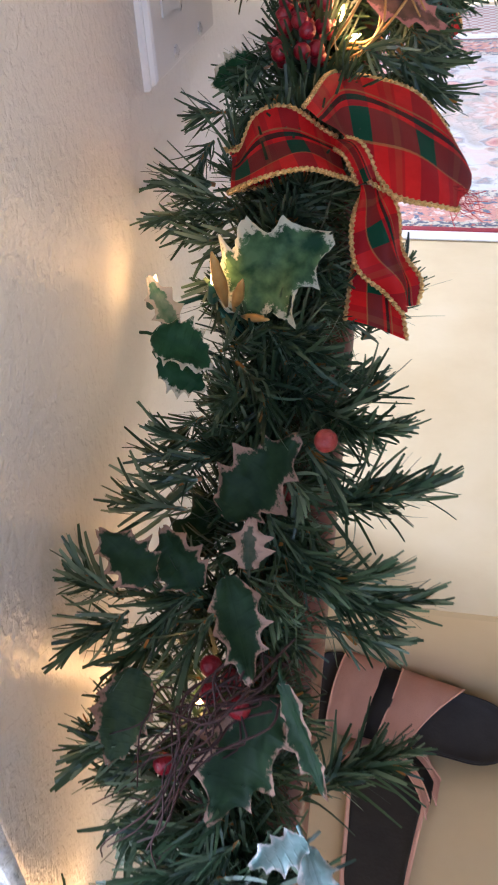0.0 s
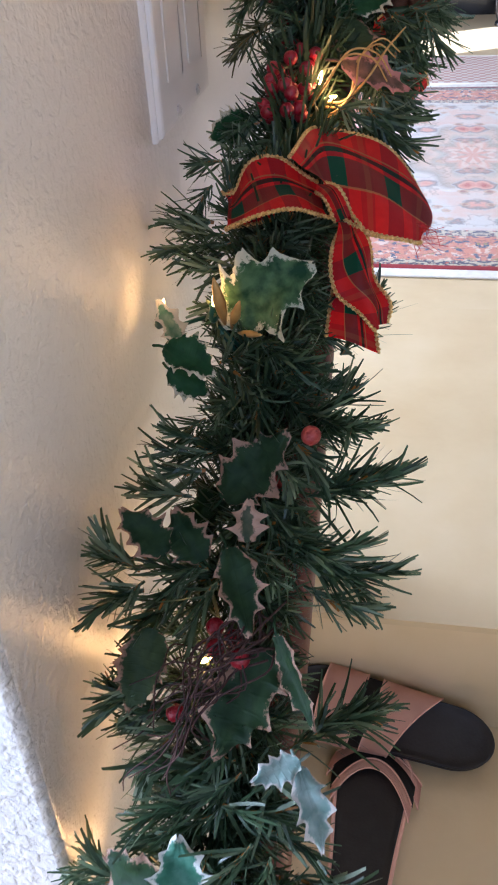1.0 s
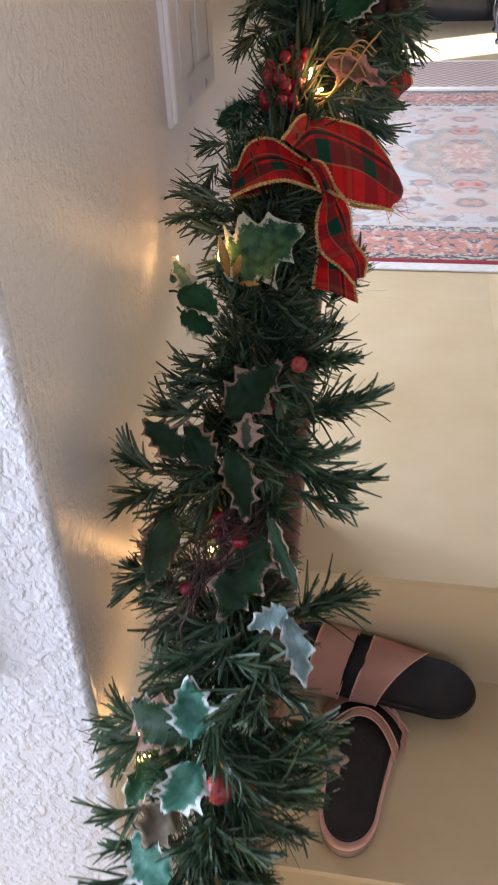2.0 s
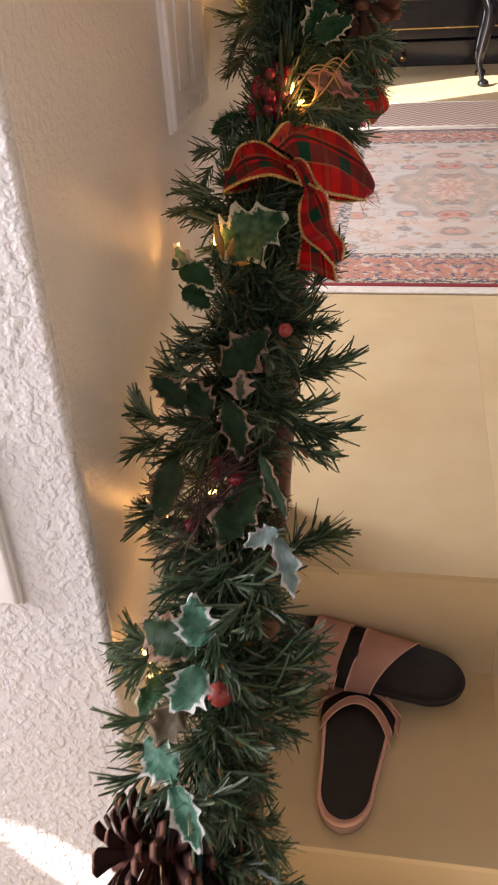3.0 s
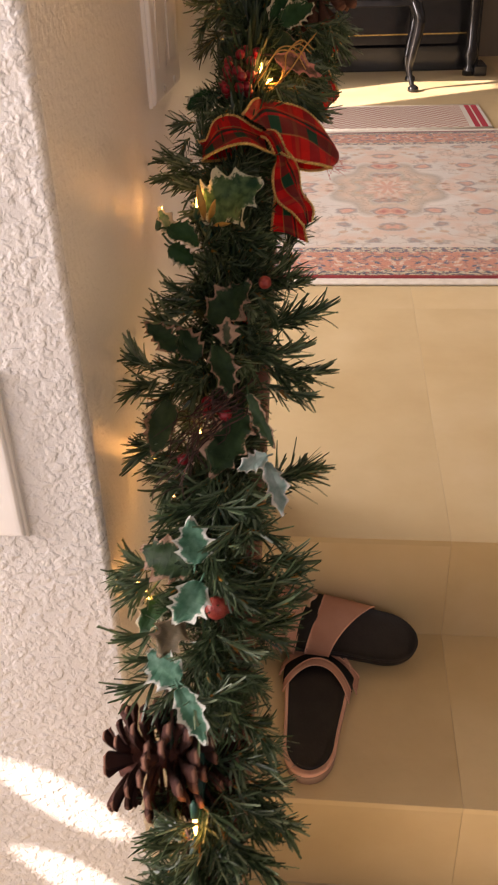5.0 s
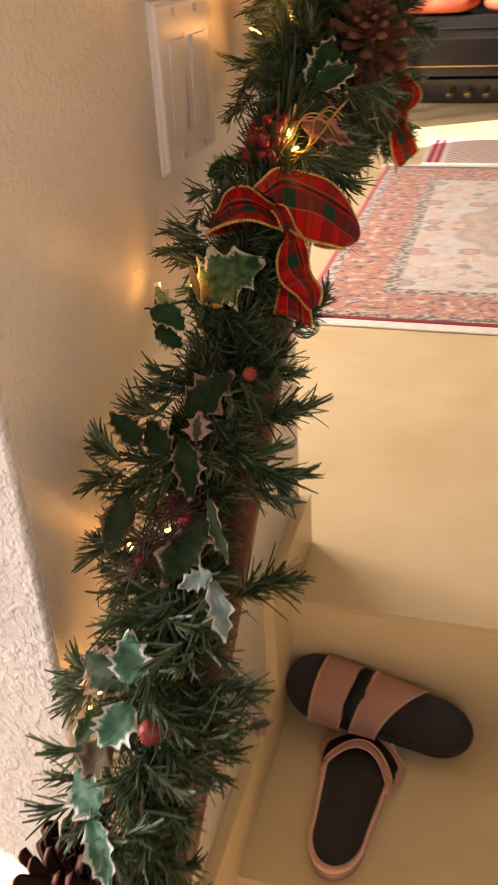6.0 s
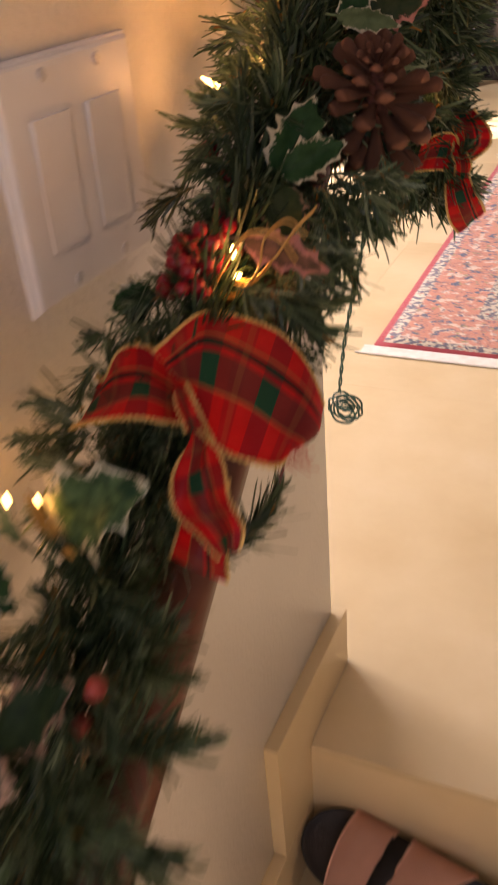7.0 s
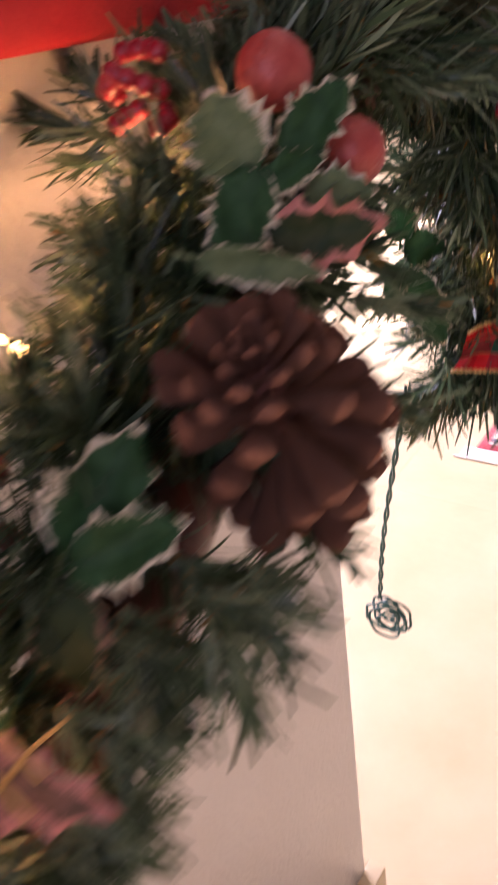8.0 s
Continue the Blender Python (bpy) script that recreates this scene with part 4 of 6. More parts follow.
leaf((0.063, -0.028, 0.412), (0.060, -0.010, 0.431), (0.25, -0.70, 0.66), 0.023, "blue")
leaf((0.068, -0.038, 0.408), (0.056, -0.053, 0.388), (0.20, -0.80, 0.56), 0.024, "blue")
leaf((0.054, -0.044, 0.383), (0.045, -0.061, 0.369), (-0.01, -0.70, 0.71), 0.021, "dull")
leaf((0.057, -0.074, 0.358), (0.033, -0.057, 0.361), (0.10, -0.70, 0.70), 0.024, "blue")
leaf((0.058, -0.083, 0.364), (0.076, -0.104, 0.347), (0.10, -0.72, 0.68), 0.017, "blue")
leaf((0.041, -0.017, 0.376), (0.024, -0.034, 0.362), (-0.17, -0.52, 0.84), 0.018, "cream")
berry((0.076, -0.035, 0.384), 0.0074, "berry_dull")
berry((0.081, -0.027, 0.377), 0.0045, "berry_dull")
holly("small faded holly leaf at the garland's edge above the slippers", (0.110, 0.011, 0.350))
leaf((0.121, 0.011, 0.350), (0.135, 0.011, 0.357), (0.30, -0.60, 0.70), 0.014, "star")
holly("green holly leaves with bright cream rims beside the pinecone", (0.090, 0.360, 0.668))
leaf((0.090, 0.357, 0.672), (0.102, 0.373, 0.704), (0.53, -0.82, 0.23), 0.028, "cream")
leaf((0.093, 0.354, 0.674), (0.120, 0.368, 0.683), (0.28, -0.81, 0.52), 0.021, "cream")
leaf((0.095, 0.350, 0.671), (0.098, 0.340, 0.645), (0.27, -0.89, 0.36), 0.023, "dulltan")
holly("faded pink holly leaf over a cluster of red berries", (0.080, 0.305, 0.650))
leaf((0.093, 0.304, 0.657), (0.127, 0.315, 0.641), (0.47, -0.66, 0.58), 0.019, "pink")
for k in range(34):
    a, q = k * 2.4, (k % 10) / 10
    berry((0.062 + 0.010 * math.cos(a) + 0.008 * q, 0.292 + 0.034 * q + 0.006 * math.sin(a), 0.636 + 0.009 * math.sin(a * 1.7) + 0.016 * q), 0.0040)
for at in ((0.058, 0.363, 0.668), (0.058, 0.355, 0.656), (0.043, 0.375, 0.680), (0.062, 0.349, 0.655)):
    berry(at, 0.0054)
leaf((0.045, 0.296, 0.630), (0.026, 0.286, 0.624), (0.30, -0.80, 0.45), 0.019, "cream")
holly("yellow-green holly leaf beside the wall in the lower garland", (0.038, 0.055, 0.480))
leaf((0.038, 0.055, 0.482), (0.030, 0.034, 0.458), (0.05, -0.80, 0.58), 0.020, "dulltan")
holly("cream-rimmed and olive holly leaves with large red berries", (0.107, 0.438, 0.750))
leaf((0.107, 0.438, 0.756), (0.097, 0.437, 0.775), (0.60, -0.76, 0.26), 0.025, "olive")
leaf((0.111, 0.449, 0.758), (0.127, 0.462, 0.773), (0.40, -0.85, 0.33), 0.017, "cream")
leaf((0.111, 0.438, 0.758), (0.106, 0.425, 0.736), (0.41, -0.83, 0.38), 0.021, "cream")
leaf((0.111, 0.436, 0.753), (0.125, 0.447, 0.757), (0.50, -0.77, 0.40), 0.011, "cream")
leaf((0.115, 0.431, 0.742), (0.140, 0.446, 0.739), (0.51, -0.86, 0.02), 0.021, "pinkrim")
leaf((0.119, 0.448, 0.748), (0.134, 0.457, 0.748), (0.43, -0.76, 0.48), 0.014, "olive")
leaf((0.104, 0.413, 0.740), (0.129, 0.431, 0.734), (0.55, -0.83, -0.05), 0.012, "olive")
berry((0.104, 0.462, 0.779), 0.0112, "berry_dull")
berry((0.121, 0.474, 0.754), 0.0105, "berry_dull")
for k in range(18):
    berry((0.057 + 0.009 * math.cos(k * 2.4), 0.456 + 0.008 * math.sin(k * 2.4), 0.776 + 0.011 * math.sin(k * 1.3)), 0.0034)
holly("green cream-rimmed holly leaves on the hanging garland end", (0.072, 0.642, 0.660))
leaf((0.061, 0.639, 0.671), (0.057, 0.645, 0.696), (0.55, -0.80, 0.25), 0.021, "cream")
leaf((0.062, 0.640, 0.665), (0.080, 0.647, 0.668), (0.25, -0.86, 0.45), 0.022, "cream")
leaf((0.065, 0.643, 0.655), (0.081, 0.638, 0.621), (0.20, -0.95, 0.25), 0.023, "cream")
leaf((0.060, 0.644, 0.653), (0.054, 0.637, 0.640), (0.18, -0.91, 0.38), 0.014, "cream")
for k in range(8):
    berry((0.122 + 0.008 * math.cos(k * 2.4), 0.640 + 0.006 * math.sin(k * 2.4), 0.742 + 0.008 * math.sin(k * 1.3)), 0.0050)


# ---- garland: spine, sprigs ----
SPINE = spline([(0.074, -0.34, 0.088), (0.070, -0.205, 0.208), (0.068, -0.06, 0.332), (0.066, 0.09, 0.456), (0.068, 0.25, 0.582), (0.073, 0.4, 0.688), (0.080, 0.50, 0.758), (0.088, 0.575, 0.790), (0.092, 0.635, 0.780), (0.092, 0.668, 0.710), (0.090, 0.682, 0.630), (0.088, 0.688, 0.560)], 12)
cum = [0.0]
for p, q in zip(SPINE, SPINE[1:]):
    cum.append(cum[-1] + (q - p).length)
LENGTH = cum[-1]


def spine_at(s):
    """Place and direction at s metres along the spine."""
    for i in range(len(cum) - 1):
        if s <= cum[i + 1]:
            f = (s - cum[i]) / (cum[i + 1] - cum[i])
            return SPINE[i].lerp(SPINE[i + 1], f), (SPINE[i + 1] - SPINE[i]).normalized()
    return SPINE[-1], (SPINE[-1] - SPINE[-2]).normalized()


def needle(bm, tone, base, way, length, width, side, droop, value, root=None):
    """One flat strip needle that bends along its length, with a cut end; root: the stem's vertex that it grows from."""
    s = side.normalized() * width / 2
    mids = [base + way * length * u + droop * length * 0.62 * u * u for u in (0.30, 0.56, 0.80, 1.0)]
    v = [root or bm.verts.new(base - s * 0.5), bm.verts.new(base + s * 0.8)]
    for p, w in zip(mids, (1.0, 1.0, 0.92, 0.62)):
        v += [bm.verts.new(p - s * w), bm.verts.new(p + s * w)]
    for k in (0, 2, 4, 6):
        bm.faces.new((v[k], v[k + 1], v[k + 3], v[k + 2]))
    for q in v[1:]:
        q[tone] = value


def sprig_mesh(name, stem, per_cm, mat, rng, spread=1.0, lengths=(0.014, 0.024)):
    """A wire tip with flat needles standing off it, along its own z; it bends as it goes."""
    bm = bmesh.new()
    tone = bm.verts.layers.float.new("tone")
    a = rng.uniform(0, 6.28)
    bend = Vector((math.cos(a), math.sin(a), -0.2)) * rng.uniform(0.10, 0.45)
    at = lambda u: Vector((0, 0, stem * u)) + bend * stem * u * u
    tube(bm, [at(k / 12) for k in range(13)], 0.0009, 5)
    for v in bm.verts:
        v[tone] = 0.98 if rng.random() < 0.6 else 0.2
    ring = list(bm.verts)
    n = int(stem * 100 * per_cm)
    shade = rng.uniform(0.0, 0.22)
    for k in range(n):
        u = 0.04 + 0.96 * (k + rng.random()) / n
        a = k * 2.39996 + rng.uniform(-0.6, 0.6)
        out = Vector((math.cos(a), math.sin(a), 0))
        along = (Vector((0, 0, 1)) + bend * 2 * u).normalized()
        lean = radians(rng.uniform(22, 62) * spread * (1.10 - 0.55 * u))
        way = (out * math.sin(lean) + along * math.cos(lean)).normalized()
        twist = rng.uniform(-1.2, 1.2)
        side = way.cross(out).normalized() * math.cos(twist) + way.cross(way.cross(out)).normalized() * math.sin(twist)
        root = ring[min(int(u * 12), 12) * 5 + int(a / 1.2566) % 5]
        brown = rng.random() < (0.015 if u < 0.88 else 0.12)
        droop = along * rng.uniform(-0.3, 0.6) - out * rng.uniform(-0.35, 0.60) + Vector((rng.uniform(-1, 1), rng.uniform(-1, 1), rng.uniform(-0.4, 0.4))) * 0.55
        needle(bm, tone, at(u), way, rng.uniform(*lengths) * (0.42 if brown else 1.08 - 0.46 * u ** 3), rng.uniform(0.0011, 0.0018), side, droop, 1.0 if brown else min(shade + rng.random() ** 1.3 * 0.75, 0.92), root)
    return mesh_of(name, bm, M[mat])


rng = random.Random(7)
SHORT = [sprig_mesh("sprig", 0.026, 24, "needle", rng) for _ in range(7)]
LONG = [sprig_mesh("sprig", 0.046, 19, "needle", rng) for _ in range(8)]
OLIVE = [sprig_mesh("sprig", 0.032, 21, "needle_olive", rng) for _ in range(4)]
SWEPT = {stem: [sprig_mesh("sprig", stem, 21, "needle", rng, 0.95, (0.011, 0.021)) for _ in range(4)] for stem in (0.018, 0.028, 0.040, 0.054)}

garland = thing("christmas_garland", "artificial green pine garland with flat needles wound along the handrail", "garland", SPINE[0])
INV = garland.matrix_basis.inverted()
bm = bmesh.new()
tube(bm, [p - SPINE[0] for p in SPINE], 0.0035, 7)
part("spine", bm, M["wire"], garland, "twisted green wire spine")


def put_sprig(mesh, base, way, spin, size=1.0, reach=0.044, clear=True):
    """A sprig, unless it would lie over a holly leaf."""
    for u in (0.5, 0.8, 1.1) if clear else ():
        q = base + Vector(way) * reach * u * size
        if any((q - c).length < 0.017 for c in CLEAR):
            return None
    m = Matrix.Translation(base) @ Vector(way).to_track_quat("Z", "Y").to_matrix().to_4x4() @ Matrix.Rotation(spin, 4, "Z") @ Matrix.Scale(size, 4)
    return part("sprig", mesh, None, garland, m=INV @ m)


# the main bow: its own x runs right, y up, z towards the viewer on the stairs
BOW = Matrix(((0.980, -0.075, 0.187, 0.0885), (0.193, 0.606, -0.772, 0.2370), (-0.055, 0.792, 0.607, 0.6090), (0, 0, 0, 1)))
BOW_CLEAR = [BOW @ Vector(q) for q in ((0.016, -0.045, 0.020), (0.020, -0.060, 0.018), (0.017, -0.078, 0.012), (0.026, 0.004, 0.020), (0.045, -0.008, 0.014), (-0.020, 0.004, 0.020), (-0.040, -0.004, 0.012), (-0.030, 0.012, 0.004), (0.004, 0.020, 0.004), (-0.012, 0.018, 0.006))]
CLEAR += BOW_CLEAR
# room about the lower pinecone
CLEAR += [Vector((x, y, z)) for x in (0.020, 0.045, 0.070, 0.092) for y, z in ((-0.106, 0.332), (-0.122, 0.305), (-0.095, 0.345))]
# room about the bulbs and berries
CLEAR += [Vector((0.085, 0.312, 0.660)), Vector((0.090, 0.297, 0.650)), Vector((0.094, 0.285, 0.660)), Vector((0.066, 0.300, 0.662)), Vector((0.060, 0.355, 0.675))]
UP = Vector((0, 0, 1))
count = 520
for k in range(count):
    s = LENGTH * (k + 0.5) / 440 if k < 440 else LENGTH * (0.80 + 0.20 * (k - 439.5) / 80)
    p, t = spine_at(s)
    side = t.cross(UP)
    if side.length < 0.2:
        side = Vector((1, 0, 0))
    side.normalize()
    top = side.cross(t).normalized()
    hanging = p.y > 0.62
    a = k * 2.39996 + rng.uniform(-0.4, 0.4)
    c, sn = math.cos(a), math.sin(a)
    if not hanging and c < (-0.62 if p.y < 0.27 else -0.85):
        a += math.pi
        c, sn = math.cos(a), math.sin(a)
    if p.y < 0.27 and sn > 0.1 and c < 0.05:
        c = rng.uniform(0.1, 0.7) if p.y > 0.13 else rng.uniform(0.40, 0.9)
        sn = math.sqrt(1 - c * c)
    out = top * c + side * sn
    lean = rng.choice((-1, 1, 1)) * rng.uniform(0.25, 1.05)
    if -0.14 < p.y < -0.045 and c > 0.0 and sn < 0.55:
        continue
    way = (out + t * lean - UP * (0.35 * abs(sn) if not hanging else 0.0)).normalized()
    near_wall = sn < -0.3 and not hanging
    u = rng.random()
    girth = 0.5 + 0.9 * noise.noise((s * 19.0, 3.0 if sn > 0 else 9.0, 0.0))
    mesh = rng.choice(LONG if (u < (0.22 if sn > 0.3 else 0.40) * girth * 2 and not near_wall) else (OLIVE if u > 0.80 else SHORT))
    if c > 0.55 and not hanging:
        mesh = rng.choice(SHORT)
        way = (out + t * rng.choice((-1.1, 1.0)) * rng.uniform(0.5, 1.1)).normalized()
    low = p.y < 0.29
    slim = 0.28 < p.y < 0.38 and abs(sn) > 0.15
    put_sprig(rng.choice(SHORT) if low or slim else mesh, p + out * (0.004 + (0.008 if low or slim else 0.015) * girth), way, rng.uniform(0, 6.28), 0.85 if low else 0.68 if slim else ((0.90 if sn < -0.2 else 1.02) if abs(sn) > 0.4 and not hanging else 1.05))

# loose sprigs lying over the top
for k in range(46):
    p, t = spine_at(LENGTH * (0.12 + 0.70 * (k + rng.random()) / 46))
    if p.y < 0.31 or 0.36 < p.y < 0.45:
        continue
    side = t.cross(UP).normalized()
    top = side.cross(t).normalized()
    way = (side * rng.choice((-1, 1)) * rng.uniform(0.3, 1.0) + t * rng.uniform(-1.0, 0.7) + top * rng.uniform(0.05, 0.35)).normalized()
    put_sprig(rng.choice(SHORT + OLIVE), p + top * rng.uniform(0.018, 0.034) + side * rng.uniform(-0.02, 0.02), way, rng.uniform(0, 6.28), 0.8)

# tips that stand clear of the rest
def sprig_to(base, tip):
    """A swept sprig from base whose needles end near tip."""
    b, e = Vector(base), Vector(tip)
    way, reach = (e - b).normalized(), (e - b).length - 0.008
    if any((b.lerp(e, u) - q).length < 0.020 for q in BOW_CLEAR for u in (0.4, 1.0)):
        return
    stem = min(SWEPT, key=lambda q: abs(q - reach))
    size = min(max(reach / stem, 0.85), 1.12)
    put_sprig(rng.choice(SWEPT[stem]), b, way, rng.uniform(0, 6.28), size, clear=False)


sprig_to((0.085, 0.385, 0.665), (0.140, 0.395, 0.628))
sprig_to((0.110, 0.328, 0.648), (0.131, 0.342, 0.634))
sprig_to((0.112, 0.318, 0.640), (0.133, 0.331, 0.625))
sprig_to((0.111, 0.308, 0.632), (0.133, 0.316, 0.613))
sprig_to((0.108, 0.306, 0.630), (0.131, 0.297, 0.598))
sprig_to((0.109, 0.296, 0.635), (0.125, 0.299, 0.612))
sprig_to((0.111, 0.340, 0.658), (0.132, 0.352, 0.642))
sprig_to((0.091, 0.296, 0.636), (0.113, 0.289, 0.630))
sprig_to((0.111, 0.353, 0.668), (0.135, 0.357, 0.646))
sprig_to((0.061, 0.366, 0.691), (0.036, 0.360, 0.686))
sprig_to((0.067, 0.353, 0.681), (0.048, 0.347, 0.676))
sprig_to((0.070, 0.342, 0.672), (0.059, 0.333, 0.665))
sprig_to((0.075, 0.321, 0.655), (0.051, 0.318, 0.653))
sprig_to((0.061, 0.300, 0.638), (0.027, 0.286, 0.627))
sprig_to((0.053, 0.290, 0.631), (0.029, 0.278, 0.620))
sprig_to((0.066, 0.281, 0.623), (0.031, 0.269, 0.614))
sprig_to((0.061, 0.383, 0.705), (0.047, 0.379, 0.701))
sprig_to((0.141, 0.369, 0.681), (0.149, 0.380, 0.664))
sprig_to((0.141, 0.363, 0.676), (0.151, 0.370, 0.656))
sprig_to((0.136, 0.356, 0.671), (0.143, 0.356, 0.645))
sprig_to((0.127, 0.348, 0.664), (0.135, 0.354, 0.643))
sprig_to((0.119, 0.341, 0.658), (0.128, 0.342, 0.633))
sprig_to((0.118, 0.329, 0.649), (0.127, 0.331, 0.625))
sprig_to((0.114, 0.318, 0.640), (0.124, 0.321, 0.617))
sprig_to((0.110, 0.311, 0.634), (0.117, 0.314, 0.611))
sprig_to((0.127, 0.360, 0.674), (0.147, 0.364, 0.664))
sprig_to((0.118, 0.342, 0.672), (0.130, 0.351, 0.654))
sprig_to((0.111, 0.326, 0.659), (0.117, 0.333, 0.639))
sprig_to((0.030, 0.481, 0.771), (-0.011, 0.497, 0.783))
sprig_to((0.041, 0.468, 0.760), (-0.013, 0.467, 0.759))
sprig_to((0.042, 0.463, 0.756), (0.017, 0.457, 0.751))
sprig_to((0.039, 0.475, 0.766), (0.005, 0.478, 0.768))
sprig_to((0.060, 0.420, 0.690), (0.026, 0.395, 0.680))
sprig_to((0.065, 0.500, 0.750), (0.012, 0.485, 0.770))
sprig_to((0.080, 0.655, 0.600), (0.075, 0.690, 0.490))
sprig_to((0.090, 0.410, 0.680), (0.150, 0.420, 0.655))
sprig_to((0.090, 0.440, 0.700), (0.150, 0.460, 0.660))
sprig_to((0.090, 0.470, 0.720), (0.140, 0.500, 0.660))
sprig_to((0.085, 0.400, 0.650), (0.128, 0.405, 0.600))
sprig_to((0.065, 0.450, 0.720), (0.020, 0.440, 0.715))
sprig_to((0.065, 0.520, 0.760), (0.010, 0.530, 0.790))
sprig_to((0.065, 0.480, 0.740), (0.016, 0.470, 0.735))
sprig_to((0.065, 0.550, 0.780), (0.020, 0.560, 0.780))
sprig_to((0.070, 0.440, 0.710), (0.030, 0.440, 0.755))
sprig_to((0.075, 0.590, 0.790), (0.040, 0.600, 0.820))
sprig_to((0.099, 0.132, 0.504), (0.144, 0.116, 0.511))
sprig_to((0.095, 0.128, 0.501), (0.129, 0.119, 0.513))
sprig_to((0.103, 0.138, 0.503), (0.130, 0.132, 0.517))
sprig_to((0.079, 0.092, 0.498), (0.128, 0.083, 0.490))
sprig_to((0.087, 0.103, 0.494), (0.142, 0.099, 0.479))
sprig_to((0.097, 0.095, 0.475), (0.129, 0.083, 0.463))
sprig_to((0.096, 0.104, 0.481), (0.143, 0.093, 0.472))
sprig_to((0.095, 0.054, 0.410), (0.139, 0.088, 0.425))
sprig_to((0.101, 0.061, 0.408), (0.132, 0.073, 0.413))
sprig_to((0.101, 0.064, 0.411), (0.136, 0.082, 0.420))
sprig_to((0.084, 0.161, 0.528), (0.130, 0.137, 0.527))
sprig_to((0.084, 0.161, 0.534), (0.113, 0.159, 0.545))
sprig_to((0.089, 0.158, 0.525), (0.123, 0.154, 0.537))
sprig_to((0.090, 0.150, 0.519), (0.131, 0.147, 0.529))
sprig_to((0.077, 0.145, 0.527), (0.111, 0.129, 0.521))
sprig_to((0.074, 0.167, 0.545), (0.102, 0.162, 0.548))
sprig_to((0.102, 0.222, 0.525), (0.131, 0.270, 0.544))
sprig_to((0.106, 0.231, 0.532), (0.126, 0.255, 0.539))
sprig_to((0.085, 0.193, 0.553), (0.099, 0.178, 0.541))
sprig_to((0.061, 0.178, 0.560), (0.091, 0.146, 0.547))
sprig_to((0.056, 0.162, 0.547), (0.088, 0.137, 0.540))
sprig_to((0.073, 0.175, 0.551), (0.094, 0.175, 0.558))
sprig_to((0.060, 0.153, 0.540), (0.044, 0.138, 0.535))
sprig_to((0.073, 0.147, 0.542), (0.066, 0.123, 0.535))
sprig_to((0.047, 0.170, 0.547), (0.070, 0.166, 0.557))
sprig_to((0.080, 0.124, 0.524), (0.098, 0.110, 0.518))
sprig_to((0.076, 0.112, 0.514), (0.091, 0.083, 0.497))
sprig_to((0.079, 0.102, 0.506), (0.105, 0.081, 0.495))
sprig_to((0.071, 0.089, 0.502), (0.093, 0.069, 0.492))
sprig_to((0.086, 0.116, 0.511), (0.105, 0.099, 0.503))
sprig_to((0.045, 0.226, 0.586), (0.004, 0.212, 0.588))
sprig_to((0.034, 0.235, 0.593), (0.005, 0.231, 0.599))
sprig_to((0.043, 0.222, 0.582), (0.016, 0.207, 0.579))
sprig_to((0.053, 0.211, 0.580), (0.031, 0.197, 0.575))
sprig_to((0.041, 0.225, 0.591), (0.016, 0.220, 0.588))
sprig_to((0.044, 0.203, 0.567), (0.037, 0.177, 0.559))
sprig_to((0.029, 0.258, 0.605), (0.018, 0.247, 0.596))
sprig_to((0.033, 0.270, 0.614), (0.011, 0.269, 0.614))
sprig_to((0.050, 0.130, 0.522), (0.019, 0.121, 0.520))
sprig_to((0.044, 0.135, 0.526), (0.022, 0.128, 0.526))
sprig_to((0.048, 0.123, 0.516), (0.019, 0.116, 0.517))
sprig_to((0.043, 0.113, 0.508), (0.014, 0.106, 0.516))
sprig_to((0.044, 0.147, 0.529), (0.028, 0.140, 0.523))
sprig_to((0.026, 0.078, 0.492), (0.003, 0.076, 0.505))
sprig_to((0.029, 0.074, 0.490), (0.014, 0.058, 0.484))
sprig_to((0.028, 0.074, 0.484), (0.002, 0.064, 0.488))
sprig_to((0.023, 0.082, 0.496), (0.006, 0.074, 0.496))
sprig_to((0.057, 0.080, 0.495), (0.023, 0.074, 0.490))
sprig_to((0.054, 0.083, 0.497), (0.031, 0.066, 0.484))
sprig_to((0.052, 0.078, 0.487), (0.018, 0.063, 0.468))
sprig_to((0.062, 0.076, 0.491), (0.041, 0.059, 0.478))
sprig_to((0.048, 0.048, 0.456), (0.009, 0.039, 0.458))
sprig_to((0.047, 0.041, 0.450), (0.017, 0.030, 0.448))
sprig_to((0.041, 0.051, 0.458), (0.018, 0.055, 0.462))
sprig_to((0.049, 0.031, 0.443), (0.026, 0.015, 0.430))
sprig_to((0.041, 0.038, 0.448), (0.009, 0.038, 0.455))
sprig_to((0.052, 0.037, 0.441), (0.027, 0.027, 0.433))
sprig_to((0.073, 0.031, 0.449), (0.064, 0.013, 0.441))
sprig_to((0.042, 0.247, 0.596), (0.039, 0.264, 0.616))
sprig_to((0.057, 0.231, 0.589), (0.083, 0.222, 0.576))
sprig_to((0.072, 0.249, 0.585), (0.089, 0.215, 0.558))
sprig_to((0.041, 0.270, 0.614), (0.036, 0.284, 0.625))
sprig_to((0.056, 0.262, 0.621), (0.067, 0.257, 0.630))
sprig_to((0.076, 0.026, 0.438), (0.037, 0.016, 0.431))
sprig_to((0.080, 0.016, 0.431), (0.025, 0.009, 0.418))
sprig_to((0.070, 0.008, 0.424), (0.031, -0.002, 0.409))
sprig_to((0.080, 0.019, 0.439), (0.050, -0.006, 0.419))
sprig_to((0.073, 0.009, 0.431), (0.110, 0.001, 0.425))
sprig_to((0.089, 0.025, 0.438), (0.104, 0.007, 0.423))
